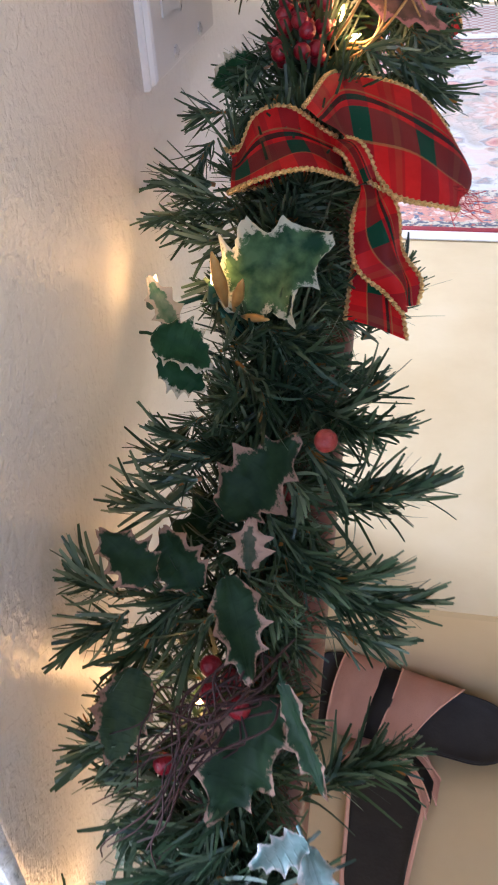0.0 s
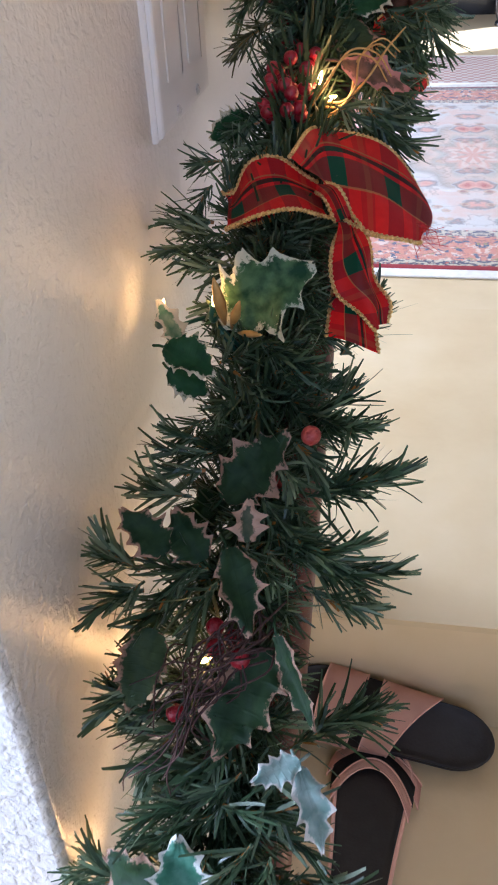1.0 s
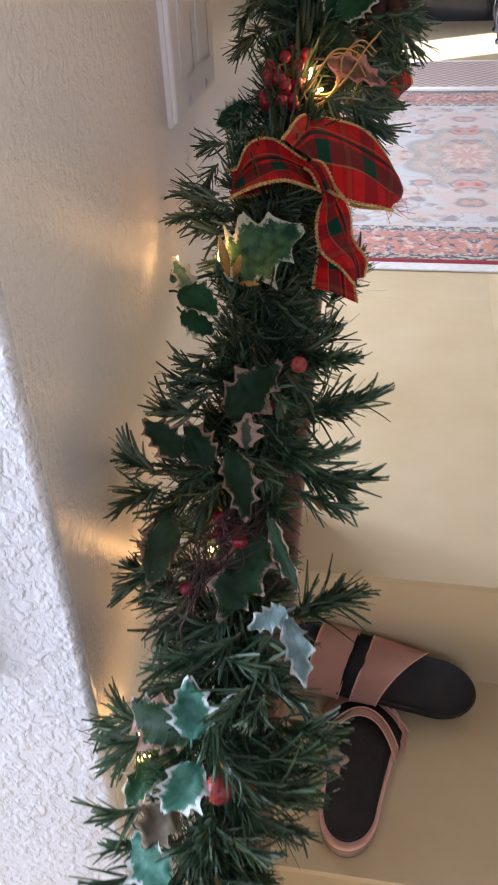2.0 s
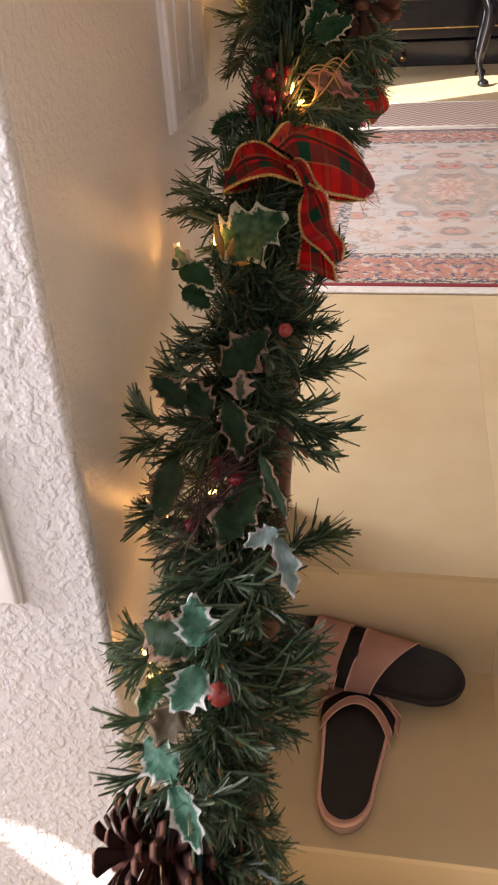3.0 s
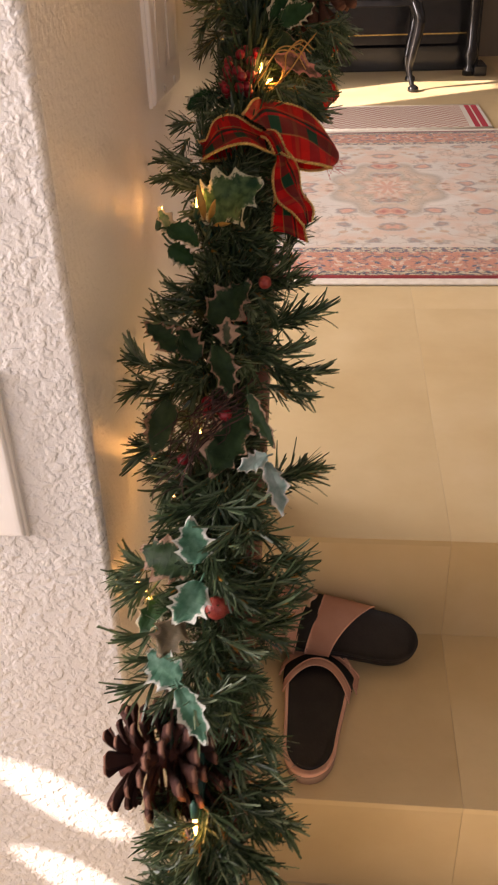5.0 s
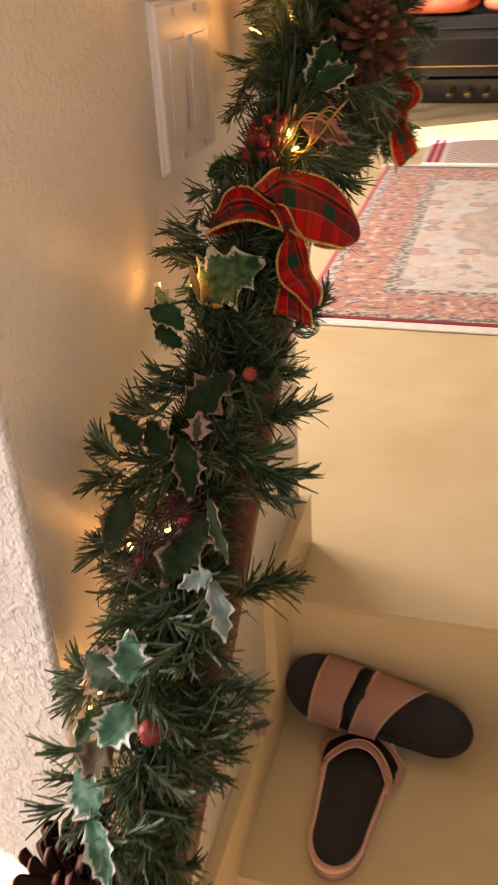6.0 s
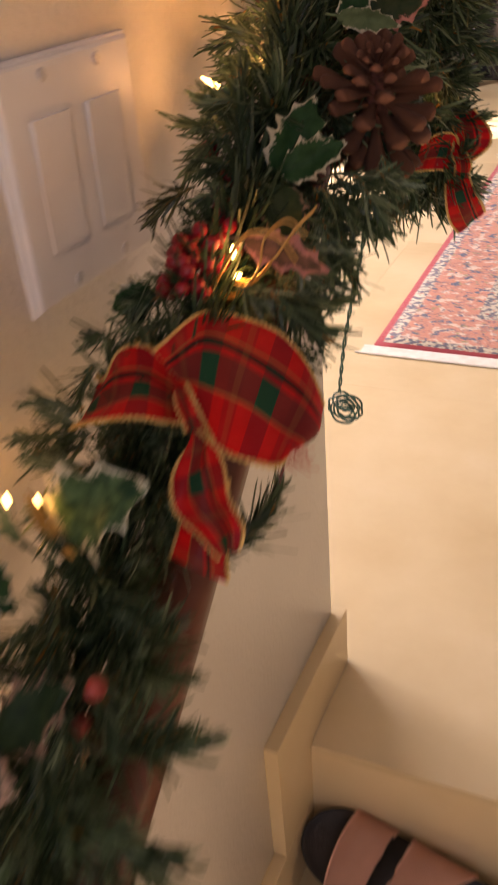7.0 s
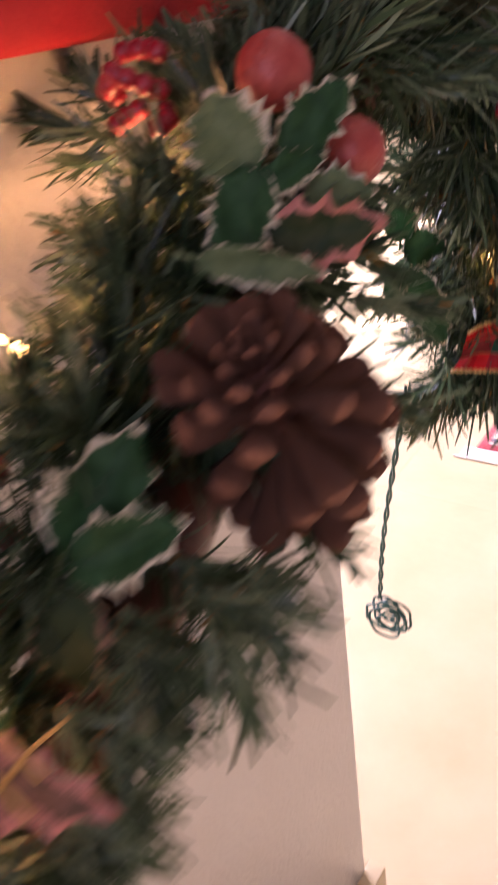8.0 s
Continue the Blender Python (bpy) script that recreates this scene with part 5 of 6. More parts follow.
sprig_to((0.092, 0.013, 0.409), (0.122, 0.009, 0.412))
sprig_to((0.088, -0.004, 0.427), (0.074, -0.024, 0.418))
sprig_to((0.096, -0.007, 0.425), (0.092, -0.027, 0.415))
sprig_to((0.104, 0.001, 0.399), (0.129, -0.011, 0.396))
sprig_to((0.028, -0.007, 0.393), (0.006, -0.021, 0.382))
sprig_to((0.032, -0.012, 0.389), (0.013, -0.029, 0.375))
sprig_to((0.019, -0.000, 0.385), (0.003, -0.004, 0.383))
sprig_to((0.096, -0.003, 0.396), (0.128, -0.012, 0.395))
sprig_to((0.093, -0.015, 0.387), (0.134, -0.023, 0.387))
sprig_to((0.090, -0.026, 0.378), (0.129, -0.037, 0.376))
sprig_to((0.094, -0.037, 0.369), (0.126, -0.044, 0.363))
sprig_to((0.078, -0.051, 0.377), (0.103, -0.066, 0.365))
sprig_to((0.073, -0.025, 0.404), (0.096, -0.050, 0.391))
sprig_to((0.068, -0.008, 0.417), (0.078, -0.040, 0.399))
sprig_to((0.088, -0.056, 0.354), (0.116, -0.068, 0.344))
sprig_to((0.079, -0.066, 0.359), (0.101, -0.088, 0.341))
sprig_to((0.089, -0.070, 0.330), (0.122, -0.089, 0.314))
sprig_to((0.090, -0.088, 0.315), (0.118, -0.102, 0.304))
sprig_to((0.093, -0.094, 0.297), (0.133, -0.113, 0.282))
sprig_to((0.084, -0.108, 0.299), (0.132, -0.130, 0.282))
sprig_to((0.082, -0.125, 0.285), (0.129, -0.139, 0.274))
sprig_to((0.075, -0.119, 0.303), (0.106, -0.139, 0.287))
sprig_to((0.034, -0.014, 0.388), (0.008, -0.026, 0.378))
sprig_to((0.030, -0.008, 0.392), (0.004, -0.006, 0.394))
sprig_to((0.037, -0.039, 0.367), (0.015, -0.053, 0.356))
sprig_to((0.042, -0.052, 0.357), (0.017, -0.058, 0.352))
sprig_to((0.043, -0.064, 0.354), (0.022, -0.080, 0.341))
sprig_to((0.058, -0.069, 0.356), (0.041, -0.093, 0.343))
sprig_to((0.073, -0.069, 0.362), (0.088, -0.095, 0.348))
sprig_to((0.064, -0.083, 0.357), (0.085, -0.098, 0.352))
sprig_to((0.074, -0.132, 0.305), (0.039, -0.134, 0.304))
sprig_to((0.071, -0.139, 0.300), (0.046, -0.150, 0.291))
sprig_to((0.078, -0.143, 0.296), (0.063, -0.158, 0.291))
sprig_to((0.077, -0.083, 0.358), (0.091, -0.080, 0.360))
sprig_to((0.063, 0.009, 0.431), (0.030, 0.006, 0.423))
sprig_to((0.107, 0.378, 0.663), (0.138, 0.383, 0.653))
sprig_to((0.113, 0.376, 0.654), (0.138, 0.387, 0.644))
sprig_to((0.110, 0.372, 0.645), (0.131, 0.375, 0.628))
sprig_to((0.104, 0.366, 0.653), (0.127, 0.367, 0.628))
sprig_to((0.103, 0.354, 0.643), (0.121, 0.362, 0.624))
sprig_to((0.100, 0.347, 0.625), (0.122, 0.341, 0.608))
sprig_to((0.096, 0.333, 0.613), (0.122, 0.336, 0.603))
sprig_to((0.101, 0.320, 0.603), (0.122, 0.314, 0.586))
sprig_to((0.095, 0.311, 0.609), (0.115, 0.299, 0.599))
sprig_to((0.099, 0.325, 0.633), (0.117, 0.323, 0.618))
sprig_to((0.094, 0.313, 0.623), (0.107, 0.304, 0.603))
sprig_to((0.034, 0.412, 0.689), (0.014, 0.395, 0.676))
sprig_to((0.038, 0.401, 0.681), (0.013, 0.384, 0.667))
sprig_to((0.046, 0.405, 0.684), (0.022, 0.411, 0.689))
sprig_to((0.035, 0.463, 0.730), (0.016, 0.446, 0.717))
sprig_to((0.047, 0.443, 0.714), (0.023, 0.428, 0.703))
sprig_to((0.029, 0.473, 0.739), (0.016, 0.465, 0.732))
sprig_to((0.113, 0.373, 0.671), (0.130, 0.368, 0.661))
sprig_to((0.115, 0.357, 0.665), (0.123, 0.346, 0.649))
sprig_to((0.106, 0.354, 0.663), (0.112, 0.347, 0.650))
sprig_to((0.062, -0.129, 0.283), (0.029, -0.104, 0.277))
sprig_to((0.059, -0.136, 0.277), (0.034, -0.119, 0.265))
sprig_to((0.056, -0.142, 0.272), (0.038, -0.130, 0.256))
sprig_to((0.066, -0.133, 0.292), (0.044, -0.118, 0.292))
sprig_to((0.077, -0.138, 0.288), (0.061, -0.148, 0.280))
sprig_to((0.080, -0.133, 0.292), (0.091, -0.147, 0.281))
sprig_to((0.074, -0.141, 0.286), (0.068, -0.150, 0.278))
sprig_to((0.096, -0.096, 0.283), (0.131, -0.101, 0.266))
sprig_to((0.095, -0.078, 0.298), (0.118, -0.077, 0.298))
sprig_to((0.099, -0.088, 0.289), (0.127, -0.089, 0.276))
sprig_to((0.091, -0.109, 0.285), (0.118, -0.122, 0.262))
sprig_to((0.085, -0.123, 0.287), (0.105, -0.133, 0.267))
sprig_to((0.095, -0.065, 0.308), (0.111, -0.061, 0.311))
sprig_to((0.087, -0.058, 0.326), (0.104, -0.048, 0.321))
sprig_to((0.091, -0.103, 0.303), (0.111, -0.111, 0.284))
sprig_to((0.086, -0.088, 0.315), (0.104, -0.096, 0.296))
sprig_to((0.079, 0.012, 0.382), (0.113, 0.012, 0.369))
sprig_to((0.084, 0.000, 0.373), (0.125, -0.003, 0.358))
sprig_to((0.088, -0.011, 0.364), (0.123, 0.003, 0.363))
sprig_to((0.085, -0.020, 0.357), (0.122, -0.020, 0.344))
sprig_to((0.082, -0.028, 0.350), (0.109, -0.034, 0.333))
sprig_to((0.080, -0.044, 0.351), (0.103, -0.050, 0.333))
sprig_to((0.069, 0.008, 0.392), (0.090, 0.021, 0.402))
sprig_to((0.074, 0.019, 0.401), (0.091, 0.004, 0.389))
sprig_to((0.078, -0.012, 0.389), (0.101, -0.028, 0.376))
sprig_to((0.075, -0.026, 0.377), (0.098, -0.039, 0.367))
sprig_to((0.081, -0.013, 0.375), (0.106, 0.002, 0.387))
sprig_to((0.074, -0.046, 0.368), (0.061, -0.063, 0.354))
sprig_to((0.070, -0.054, 0.355), (0.085, -0.069, 0.343))
sprig_to((0.060, -0.054, 0.355), (0.068, -0.072, 0.341))
sprig_to((0.074, -0.058, 0.345), (0.092, -0.075, 0.326))

# short inner needles that fill the heart of it, toned darker to paint its shade
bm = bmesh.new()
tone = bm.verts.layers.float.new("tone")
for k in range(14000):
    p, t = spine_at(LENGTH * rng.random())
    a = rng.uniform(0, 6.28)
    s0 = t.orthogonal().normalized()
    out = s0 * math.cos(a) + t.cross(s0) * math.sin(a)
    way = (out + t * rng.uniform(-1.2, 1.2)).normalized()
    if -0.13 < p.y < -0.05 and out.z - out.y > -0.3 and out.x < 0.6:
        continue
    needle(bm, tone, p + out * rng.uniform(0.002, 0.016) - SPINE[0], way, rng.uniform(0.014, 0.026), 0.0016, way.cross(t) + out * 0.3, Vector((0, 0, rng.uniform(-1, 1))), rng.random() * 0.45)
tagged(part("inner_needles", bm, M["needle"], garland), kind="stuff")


# ---- bow ----
def ribbon(centre, across, steps=8, cols=9, ripple=0.0):
    """A ribbon surface along a few centre points, with its width vectors; both edges returned."""
    c, w = spline(centre, steps), spline(across, steps)
    bm = bmesh.new()
    uvl = bm.loops.layers.uv.new("UVMap")
    n = len(c)
    dist = [0.0]
    for p, q in zip(c, c[1:]):
        dist.append(dist[-1] + (q - p).length)
    vs = []
    for i in range(n):
        t = (c[min(i + 1, n - 1)] - c[max(i - 1, 0)]).normalized()
        nrm = t.cross(w[i]).normalized()
        vs.append([bm.verts.new(c[i] + w[i] * (j / (cols - 1) - 0.5) + nrm * (ripple * math.sin(dist[i] * 130 + j * 0.9) + 0.0034 * math.sin(j / (cols - 1) * math.pi))) for j in range(cols)])
    edges = [[r[0].co.copy() for r in vs], [r[-1].co.copy() for r in vs]]
    for i in range(n - 1):
        for j in range(cols - 1):
            f = bm.faces.new((vs[i][j], vs[i][j + 1], vs[i + 1][j + 1], vs[i + 1][j]))
            for loop, (a, b) in zip(f.loops, ((i, j), (i, j + 1), (i + 1, j + 1), (i + 1, j))):
                loop[uvl].uv = (dist[a], b / (cols - 1))
    return bm, edges


def gold_edge(pts):
    """Looped gold wire edging: a thin cord with beads of thread round it."""
    bm = bmesh.new()
    tube(bm, pts, 0.0008, 6)
    run = 0.0
    for p, q in zip(pts, pts[1:]):
        d = (q - p).length
        while run < d:
            bmesh.ops.create_icosphere(bm, subdivisions=1, radius=0.0014, matrix=Matrix.Translation(p.lerp(q, run / d)))
            run += 0.0025
        run -= d
    return bm


def bow(label, m, pieces):
    th = thing("tartan_bow", label, "bow", m=m, group="bows in the garland")
    for nm, centre, across, ripple in pieces:
        bm, edges = ribbon(centre, across, ripple=ripple)
        me = mesh_of(nm, bm, M["tartan"], smooth=True)
        ob = part(nm, me, None, th, "red tartan ribbon")
        for e in edges:
            part("gold_edge", gold_edge(e), M["gold"], ob, "looped gold wire edge")
    return th


main_bow = bow("red tartan ribbon bow with gold wired edges tied on the garland", BOW, (
    ("loop", [(0.0028, -0.0043, 0.0030), (-0.0152, 0.0023, 0.0080), (-0.0310, -0.0008, 0.0080), (-0.0440, -0.0080, 0.0000), (-0.0455, -0.0040, -0.0140), (-0.0147, 0.0042, -0.0180)], [(-0.0067, 0.0209, -0.0060), (-0.0080, 0.0348, -0.0280), (-0.0070, 0.0370, -0.0340), (0.0020, 0.0260, -0.0260), (-0.0040, 0.0240, -0.0160), (-0.0054, 0.0223, -0.0120)], 0.0011),
    ("loop", [(-0.0050, 0.0060, 0.0050), (0.0050, 0.0135, -0.0060), (0.0290, 0.0060, -0.0040), (0.0470, -0.0040, -0.0065), (0.0555, -0.0110, -0.0120), (0.0500, -0.0060, -0.0240), (0.0300, 0.0050, -0.0300)], [(-0.0200, 0.0214, -0.0060), (-0.0080, 0.0570, -0.0300), (0.0020, 0.0640, -0.0420), (0.0060, 0.0520, -0.0410), (0.0110, 0.0300, -0.0340), (0.0100, 0.0280, -0.0180), (0.0030, 0.0380, -0.0160)], 0.0013),
    ("tail", [(0.0140, -0.0182, 0.0070), (0.0139, -0.0343, 0.0110), (0.0174, -0.0479, 0.0100), (0.0260, -0.0589, 0.0060), (0.0281, -0.0676, 0.0010)], [(0.0069, 0.0036, 0.0060), (0.0200, 0.0100, -0.0020), (0.0207, 0.0088, -0.0080), (0.0159, 0.0061, -0.0080), (0.0068, 0.0049, -0.0060)], 0.0030),
    ("tail", [(0.0172, -0.0363, -0.0040), (0.0162, -0.0571, -0.0010), (0.0166, -0.0768, -0.0010)], [(0.0153, -0.0020, 0.0000), (0.0206, -0.0053, 0.0020), (0.0266, -0.0089, -0.0020)], 0.0012),
    ("knot", [(0.0010, 0.000, 0.006), (0.0060, -0.006, 0.013), (0.0110, -0.017, 0.011)], [(0.005, 0.004, 0.000), (0.007, 0.004, 0.003), (0.008, 0.003, 0.002)], 0.0012),
))
fray = random.Random(4)
bm = bmesh.new()
for k in range(26):
    a = Vector((0.050 + fray.uniform(-0.006, 0.003), -0.022 + fray.uniform(-0.004, 0.006), 0.003))
    tube(bm, [a, a + Vector((fray.uniform(0.001, 0.007), fray.uniform(-0.005, 0.001), 0.001)), a + Vector((fray.uniform(0.003, 0.014), fray.uniform(-0.010, 0.000), fray.uniform(-0.002, 0.003)))], 0.00016, 4)
tagged(part("frayed_end", bm, M["red_cloth"], main_bow, "frayed red threads"), kind="stuff")
bow("red tartan bow hanging from the loose end of the garland", Matrix(((0.80, 0.10, 0.59, 0.118), (0.55, 0.25, -0.79, 0.668), (-0.23, 0.963, 0.15, 0.600), (0, 0, 0, 1))), (
    ("loop", [(0.000, 0.000, 0.000), (0.004, 0.014, 0.012), (0.002, 0.030, 0.008), (-0.002, 0.040, -0.002)], [(0.018, 0.000, 0.004), (0.028, 0.004, 0.004), (0.030, -0.002, 0.006), (0.018, 0.006, 0.002)], 0.0008),
    ("loop", [(0.000, 0.000, 0.004), (-0.014, 0.008, 0.012), (-0.028, 0.006, 0.008), (-0.036, 0.000, 0.000)], [(0.000, 0.018, 0.004), (0.002, 0.028, 0.004), (0.002, 0.028, 0.006), (0.004, 0.022, 0.002)], 0.0008),
    ("tail", [(0.000, -0.006, 0.002), (0.002, -0.022, 0.012), (0.012, -0.036, 0.010), (0.024, -0.044, -0.002)], [(0.016, 0.004, 0.002), (0.022, 0.010, 0.002), (0.022, 0.018, 0.004), (0.018, 0.020, 0.004)], 0.0016),
    ("knot", [(-0.004, 0.010, 0.006), (0.000, 0.000, 0.012), (0.004, -0.010, 0.006)], [(0.012, 0.002, 0.000), (0.013, 0.003, 0.001), (0.012, 0.002, 0.000)], 0.0008),
))


# ---- pinecones ----
def plate_mesh():
    """A thin woody scale along its own y that ends in a short pale crescent."""
    bm = bmesh.new()
    rows = []
    for u, w, h, z in ((0.0, 0.14, 0.03, 0.0), (0.30, 0.22, 0.028, -0.04), (0.62, 0.32, 0.030, -0.05), (0.84, 0.42, 0.035, -0.02), (0.95, 0.44, 0.050, 0.01), (1.0, 0.40, 0.065, 0.05), (1.02, 0.26, 0.045, 0.08)):
        rows.append([bm.verts.new(p) for p in ((-w / 2, u - w * 0.10, z + w * 0.16), (-w / 4, u, z + h * 0.9), (0, u, z + h), (w / 4, u, z + h * 0.9), (w / 2, u - w * 0.10, z + w * 0.16), (w / 4, u, z - h * 0.25), (-w / 4, u, z - h * 0.25))])
    for i, (a, b) in enumerate(zip(rows, rows[1:])):
        for k in range(7):
            f = bm.faces.new((a[k], a[(k + 1) % 7], b[(k + 1) % 7], b[k]))
            f.material_index = 1 if i >= 5 else 0
    bm.faces.new(rows[-1]).material_index = 1
    bm.faces.new(rows[0][::-1])
    return mesh_of("scale", bm, M["cone"], M["cone_tip"], smooth=True)


def scale_mesh():
    """One cone scale along its own y: thin at the root, a thick blunt tip."""
    bm = bmesh.new()
    rows = []
    for u, w, h, z in ((0.0, 0.14, 0.05, 0.0), (0.35, 0.20, 0.05, 0.02), (0.62, 0.34, 0.07, 0.03), (0.82, 0.46, 0.11, 0.03), (0.95, 0.50, 0.15, 0.02), (1.02, 0.44, 0.13, -0.01), (1.04, 0.30, 0.08, -0.03)):
        rows.append([bm.verts.new(p) for p in ((-w / 2, u - w * 0.10, z), (-w / 4, u, z + h * 0.7), (0, u + w * 0.06, z + h), (w / 4, u, z + h * 0.7), (w / 2, u - w * 0.10, z), (0, u, z - h * 0.5))])
    for i, (a, b) in enumerate(zip(rows, rows[1:])):
        for k in range(6):
            f = bm.faces.new((a[k], a[(k + 1) % 6], b[(k + 1) % 6], b[k]))
            f.material_index = 1 if i >= 5 else 0
    bm.faces.new(rows[-1]).material_index = 1
    bm.faces.new(rows[0][::-1])
    return mesh_of("scale", bm, M["cone_open"], M["cone_rim"], smooth=True)


SCALES = {"stout": scale_mesh(), "thin": plate_mesh()}


def pinecone(label, m, length, width, count, slim=1.0, back=-38, kind="stout", front=58):
    """Along its own z, stalk end at the origin."""
    th = thing("pinecone", label, "pinecone", m=m, group="pinecones in the garland")
    bm = bmesh.new()
    tube(bm, [(0, 0, -0.006), (0, 0, length * 0.35), (0, 0, length * 0.8)], width * 0.13, 10, lambda u: 1 - 0.6 * u)
    part("core", bm, M["cone"], th, smooth=True)
    r = random.Random(5)
    for k in range(count):
        u = (k + 0.5) / count
        z = length * (0.04 + 0.80 * u)
        girth = math.sin(math.pi * (0.24 + 0.70 * u)) ** 0.8
        reach = width * 0.5 * girth
        tilt = back + (front - back) * u + r.uniform(-14, 14)
        s = Matrix.Diagonal((reach * 0.95 * slim, reach * r.uniform(0.84, 1.10), reach * 0.95, 1))
        part("scale", SCALES[kind], None, th, m=Matrix.Translation((0, 0, z)) @ Matrix.Rotation(k * 2.39996 + r.uniform(-0.1, 0.1), 4, "Z") @ Matrix.Rotation(radians(tilt), 4, "X") @ s)
    return th


def cone_pose(at, way):
    return Matrix.Translation(at) @ Vector(way).to_track_quat("Z", "Y").to_matrix().to_4x4()


pinecone("open brown pinecone lying on the lower garland", cone_pose((0.022, -0.084, 0.297), (1.0, 0.10, 0.12)), 0.074, 0.080, 125, 0.80, -34, "thin")
pinecone("open brown pinecone set upright in the upper garland", cone_pose((0.123, 0.421, 0.677), (0.14, -0.42, 0.80)), 0.058, 0.066, 62, 0.80, -36, front=62)

# ---- twigs ----
trng = random.Random(11)
TW = Vector((0.085, 0.058, 0.485))
twigs = thing("twig_spray", "spray of thin curly brown twigs among the needles", "twig", TW)
for k in range(26):
    a = TW + Vector((trng.uniform(-0.014, 0.008), trng.uniform(-0.012, 0.012), trng.uniform(-0.010, 0.008)))
    b = Vector((0.036, 0.026, 0.448)) + Vector((trng.uniform(-0.016, 0.030), trng.uniform(-0.024, 0.024), trng.uniform(-0.018, 0.018)))
    pts = [a]
    for u in (0.2, 0.4, 0.6, 0.8):
        pts.append(a.lerp(b, u) + Vector((trng.uniform(-1, 1), trng.uniform(-1, 1), trng.uniform(-0.6, 0.9))) * 0.008 + Vector((0, -0.004, 0.008)) * math.sin(u * math.pi))
    pts.append(b)
    bm = bmesh.new()
    tube(bm, [p - TW for p in spline(pts, 4)], 0.00055, 5, lambda u: 1 - 0.5 * u)
    part("twig", bm, M["twig"], twigs, smooth=True)

# ---- gold vine ----
VN = Vector((0.071, 0.306, 0.626))
vine = thing("gold_vine", "curly golden wire vine looped among the red berries", "vine", VN)
for k, pts in enumerate((((0.071, 0.306, 0.626), (0.088, 0.300, 0.629), (0.099, 0.302, 0.641), (0.101, 0.308, 0.655), (0.112, 0.310, 0.664), (0.122, 0.310, 0.657)),
                         ((0.074, 0.304, 0.630), (0.084, 0.298, 0.644), (0.096, 0.300, 0.660), (0.110, 0.304, 0.658), (0.118, 0.306, 0.646)),
                         ((0.082, 0.310, 0.632), (0.094, 0.306, 0.634), (0.106, 0.306, 0.646), (0.116, 0.312, 0.660), (0.124, 0.318, 0.668)))):
    for twin in (0.0, 0.0022):
        bm = bmesh.new()
        tube(bm, [Vector(p) - VN + Vector((twin, -twin, twin * 1.4)) for p in spline([Vector(p) for p in pts], 8)], 0.0008, 6, lambda u: 1 - 0.5 * u)
        part("tendril", bm, M["bud"], vine, smooth=True)

# ---- fairy lights ----
LAMPS = (
    ((0.081, 0.316, 0.646), (0.2, -0.6, 0.7), 0.30), ((0.088, 0.305, 0.638), (0.5, -0.6, 0.3), 0.24), ((0.015, 0.190, 0.566), (0.2, -0.2, 0.6), 0.05), ((0.034, 0.402, 0.710), (-0.7, -0.3, 0.5), 0.22),
    ((0.071, -0.130, 0.300), (0.05, -0.3, -0.8), 0.20), ((0.056, 0.066, 0.452), (-0.2, -0.8, 0.5), 0.05), ((0.013, 0.095, 0.412), (-0.3, 0.3, 0.2), 0.10), ((0.013, 0.020, 0.350), (-0.3, 0.3, 0.2), 0.13),
    ((0.046, 0.176, 0.580), (0.1, -0.1, 0.6), 0.07), ((0.030, 0.150, 0.455), (-0.2, 0.3, -0.3), 0.07), ((0.030, 0.078, 0.390), (-0.2, 0.3, -0.3), 0.07), ((0.034, 0.250, 0.555), (-0.2, 0.3, -0.3), 0.05), ((0.101, 0.657, 0.661), (0.2, -0.7, 0.2), 0.10), ((0.104, 0.690, 0.700), (0.6, -0.6, 0.3), 0.06), ((0.030, -0.015, 0.372), (-0.4, -0.6, 0.5), 0.06),
    ((0.060, 0.425, 0.716), (-0.2, -0.7, 0.5), 0.8), ((0.058, 0.460, 0.745), (-0.4, -0.6, 0.5), 0.8), ((0.030, 0.500, 0.735), (-0.6, 0.4, 0.1), 0.20),
)
lights = thing("string_lights", "string of warm clear mini bulbs on green wire through the garland", "string lights", (0.074, -0.1, 0.28))
LI = lights.matrix_basis.inverted()
for at, way, watts in LAMPS:
    m = Matrix.Translation(at) @ Vector(way).to_track_quat("Z", "Y").to_matrix().to_4x4()
    bm = bmesh.new()
    lathe(bm, [(0.0010, -0.016), (0.0024, -0.014), (0.0024, -0.006), (0.0020, -0.0055)], 10)
    sock = part("socket", bm, M["wire"], lights, m=LI @ m, smooth=True)
    bm = bmesh.new()
    lathe(bm, [(0.0012, -0.0055), (0.0014, -0.001), (0.0012, 0.002), (0.0007, 0.0045), (0.0002, 0.006)], 10)
    b = part("bulb", bm, M["bulb"], sock, "lit warm bulb", smooth=True)
    b.visible_shadow = False
    d = bpy.data.lights.new("bulb_light", "POINT")
    d.energy, d.color, d.shadow_soft_size = watts * 0.034, (1.0, 0.50, 0.16), 0.008
    lamp = new("bulb_light", d)
    lamp.location = m @ Vector((0, 0, 0.004))
order = sorted((Vector(a) for a, _, _ in LAMPS), key=lambda v: v.y)
bm = bmesh.new()
path = [order[0] + Vector((0.0, -0.12, -0.1))]
for a, b in zip(order, order[1:]):
    under = min(SPINE, key=lambda p: abs(p.y - (a.y + b.y) / 2) + abs(p.z - (a.z + b.z) / 2))
    path += [a + Vector((0, 0, -0.016)), under + Vector((0, 0.008, -0.010))]
path.append(order[-1] + Vector((0, 0, -0.016)))
tube(bm, [LI @ p for p in spline(path, 5)], 0.0011, 6)
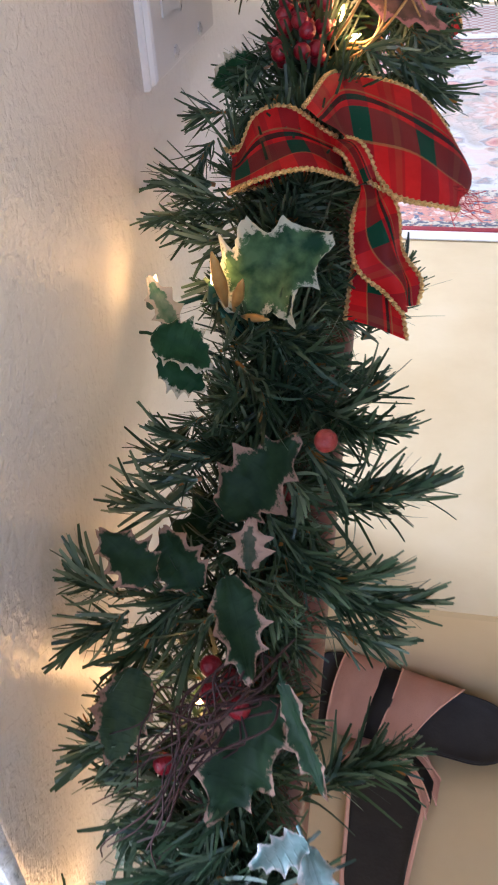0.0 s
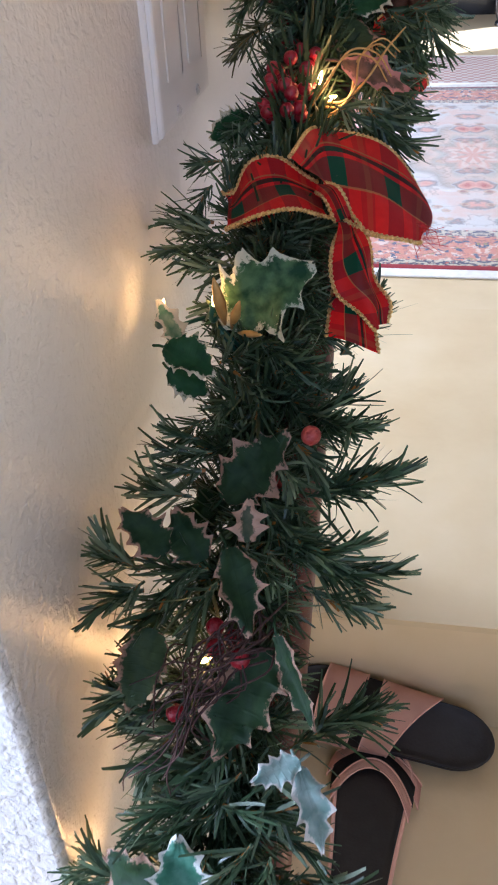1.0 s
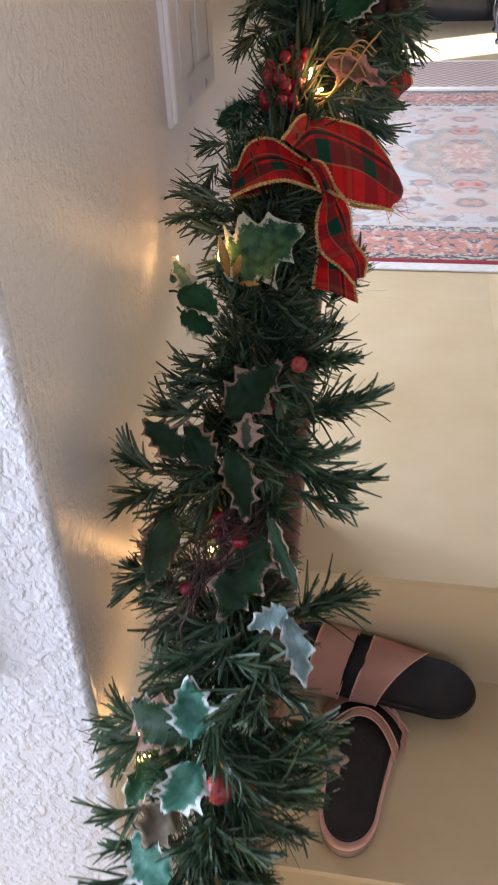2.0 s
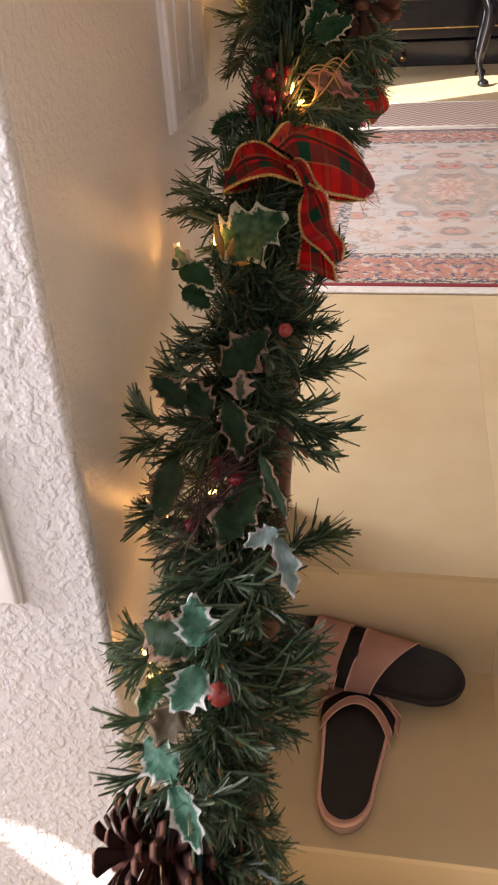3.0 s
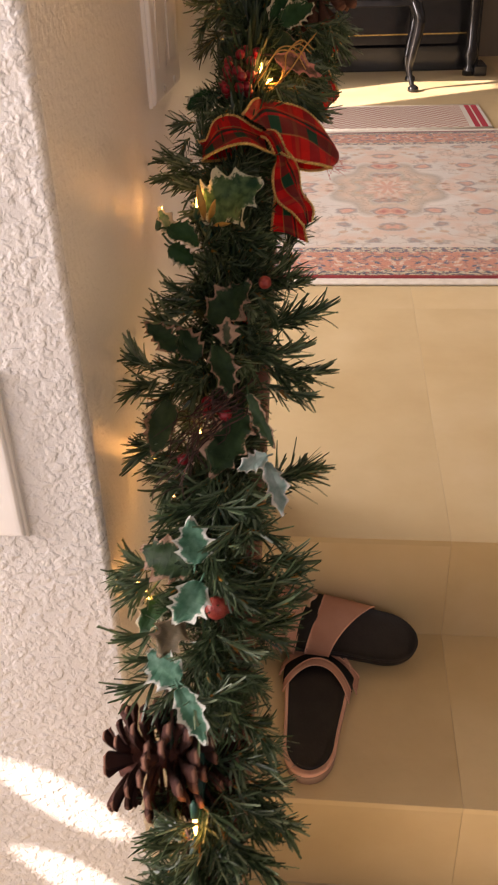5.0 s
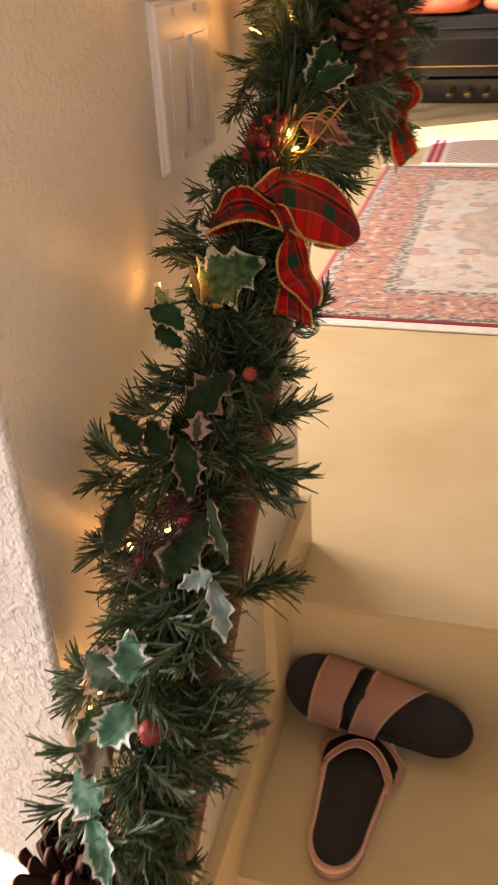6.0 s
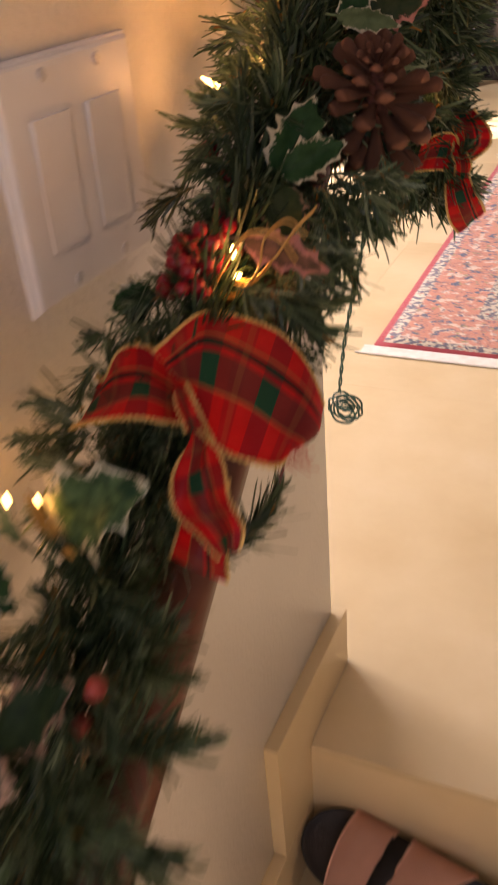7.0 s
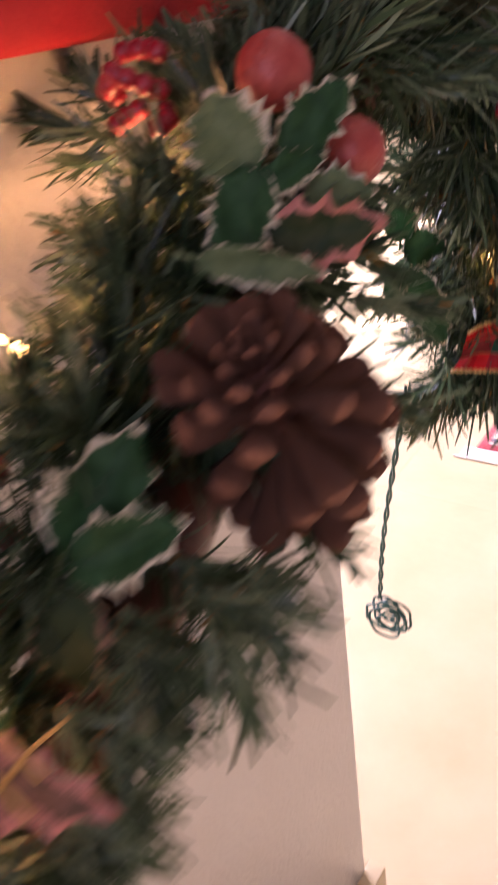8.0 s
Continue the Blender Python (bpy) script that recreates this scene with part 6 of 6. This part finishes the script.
part("cord", bm, M["wire"], lights, "dark green twisted cord", smooth=True)

# loose end of the cord: hangs in front of the wall end and finishes in a small coil
o = Vector((-0.016, 0.740, 0.306))
coil = thing("cord_coil", "dark green light cord hanging down into a small coil", "cable", o)
bm = bmesh.new()
hang = spline([(0.040, 0.690, 0.560), (0.020, 0.704, 0.480), (0.000, 0.724, 0.400), (-0.012, 0.738, 0.331)], 14)
for ph in (0.0, math.pi):
    tube(bm, [p - o + Vector((math.cos(i * 0.9 + ph), math.sin(i * 0.9 + ph), 0)) * 0.0013 for i, p in enumerate(hang)], 0.0011, 6)
part("cord", bm, M["wire"], coil, smooth=True)
bm = bmesh.new()
crng = random.Random(2)
loops = []
for k in range(110):
    a = k * 0.42
    rr = 0.0125 + 0.0055 * math.sin(k * 0.31) + crng.uniform(-0.0015, 0.0015)
    loops.append(Vector((0.010 + rr * math.cos(a), 0.006 * math.sin(k * 0.17), 0.006 + 0.004 * math.sin(k * 0.13) + rr * 0.85 * math.sin(a))))
tube(bm, spline(loops, 2), 0.0012, 6)
part("coil", bm, M["wire"], coil, smooth=True)

# red cloth ornament on the wall above the rail
cloth = thing("hanging_ornament", "plain red cloth ornament hanging on the stair wall", "ornament", (0.004, 0.47, 0.786))
bm = bmesh.new()
box(bm, (0.0, -0.12, 0.0), (0.014, 0.16, 0.20), 0.006, 3)
for v in bm.verts:
    v.co.z += 0.004 * math.sin(v.co.y * 40)
part("cloth", bm, M["red_cloth"], cloth, smooth=True)

# ---- stone floors ----
SLABS = {}
PITCH = 0.610


def slab_mesh(w, d, t):
    """A bevelled stone slab about its own top centre."""
    key = (round(w, 3), round(d, 3), round(t, 3))
    if key not in SLABS:
        bm = bmesh.new()
        c = 0.0003
        rings = [[bm.verts.new((sx * (w / 2 - i), sy * (d / 2 - i), z)) for sx, sy in ((-1, -1), (1, -1), (1, 1), (-1, 1))] for i, z in ((0, -t), (0, -c), (c, 0))]
        for a, b in zip(rings, rings[1:]):
            for k in range(4):
                bm.faces.new((a[k], a[(k + 1) % 4], b[(k + 1) % 4], b[k]))
        bm.faces.new(rings[-1])
        SLABS[key] = mesh_of("tile", bm, M["stone"])
    return SLABS[key]


def cuts(lo, hi, first, pitch=PITCH):
    c = [lo] + [first + pitch * k for k in range(-12, 16) if lo + 0.03 < first + pitch * k < hi - 0.03] + [hi]
    return list(zip(c, c[1:]))


def tiled(parent, xs, ys, z, gap=0.0003):
    for x0, x1 in xs:
        for y0, y1 in ys:
            part("tile", slab_mesh(x1 - x0 - gap, y1 - y0 - gap, 0.009), None, parent, m=Matrix.Translation(((x0 + x1) / 2, (y0 + y1) / 2, z)))


def bed(name, boxes, label):
    bm = bmesh.new()
    for lo, hi in boxes:
        box(bm, lo, hi)
    return structure(name, bm, [M["grout"]], label, "floor")


XJ, YJ = 0.310, 1.350
upper = bed("floor", [((WEST, WALL_END, -0.5), (EAST, FAR, -0.0012)), ((0.0, NOSE_A + 0.01, -0.5), (EAST, WALL_END, -0.0012))], "cream limestone floor tiles in the living room")
tiled(upper, cuts(XJ, EAST, XJ), [(NOSE_A, YJ)], 0.0)
tiled(upper, cuts(WEST, XJ - PITCH, XJ), [(WALL_END + 0.017, YJ)], 0.0)
# the slab that is cut round the wall end
bm = bmesh.new()
rim = [(0.0165, NOSE_A), (XJ - 0.00015, NOSE_A), (XJ - 0.00015, YJ), (XJ - PITCH, YJ), (XJ - PITCH, WALL_END + 0.017), (0.0165, WALL_END + 0.017)]
low, high = [bm.verts.new((x, y, -0.009)) for x, y in rim], [bm.verts.new((x, y, 0.0)) for x, y in rim]
for k in range(6):
    bm.faces.new((low[k], low[(k + 1) % 6], high[(k + 1) % 6], high[k]))
bm.faces.new(high)
bm.faces.new(low[::-1])
part("tile", bm, M["stone"], upper)
tiled(upper, cuts(WEST, EAST, XJ), cuts(YJ, FAR, YJ, 0.817), 0.0)
for x0, x1 in cuts(0.0, EAST, XJ):
    part("riser_tile", slab_mesh(x1 - x0 - 0.0003, -Z1 - 0.0092, 0.009), None, upper, m=Matrix.Translation(((x0 + x1) / 2, NOSE_A + 0.002, Z1 / 2 - 0.0045)) @ Matrix.Rotation(radians(90), 4, "X"))
tread = bed("stair_tread", [((0.0, NOSE_B + 0.01, -0.5), (EAST, NOSE_A + 0.01, Z1 - 0.0012))], "cream limestone stair tread with slippers on it")
tiled(tread, cuts(0.0, EAST, XJ), [(NOSE_B, NOSE_A + 0.0026)], Z1)
for x0, x1 in cuts(0.0, EAST, XJ):
    part("riser_tile", slab_mesh(x1 - x0 - 0.0003, -Z1 - 0.0092, 0.009), None, tread, m=Matrix.Translation(((x0 + x1) / 2, NOSE_B + 0.002, Z1 * 1.5 - 0.0045)) @ Matrix.Rotation(radians(90), 4, "X"))
lower = bed("entry_floor", [((WEST_IN, BACK, -0.5), (EAST, NOSE_B + 0.01, Z2 - 0.0012))], "cream limestone tiles of the entry floor")
tiled(lower, cuts(WEST_IN, EAST, XJ), cuts(BACK, NOSE_B, -0.15), Z2)
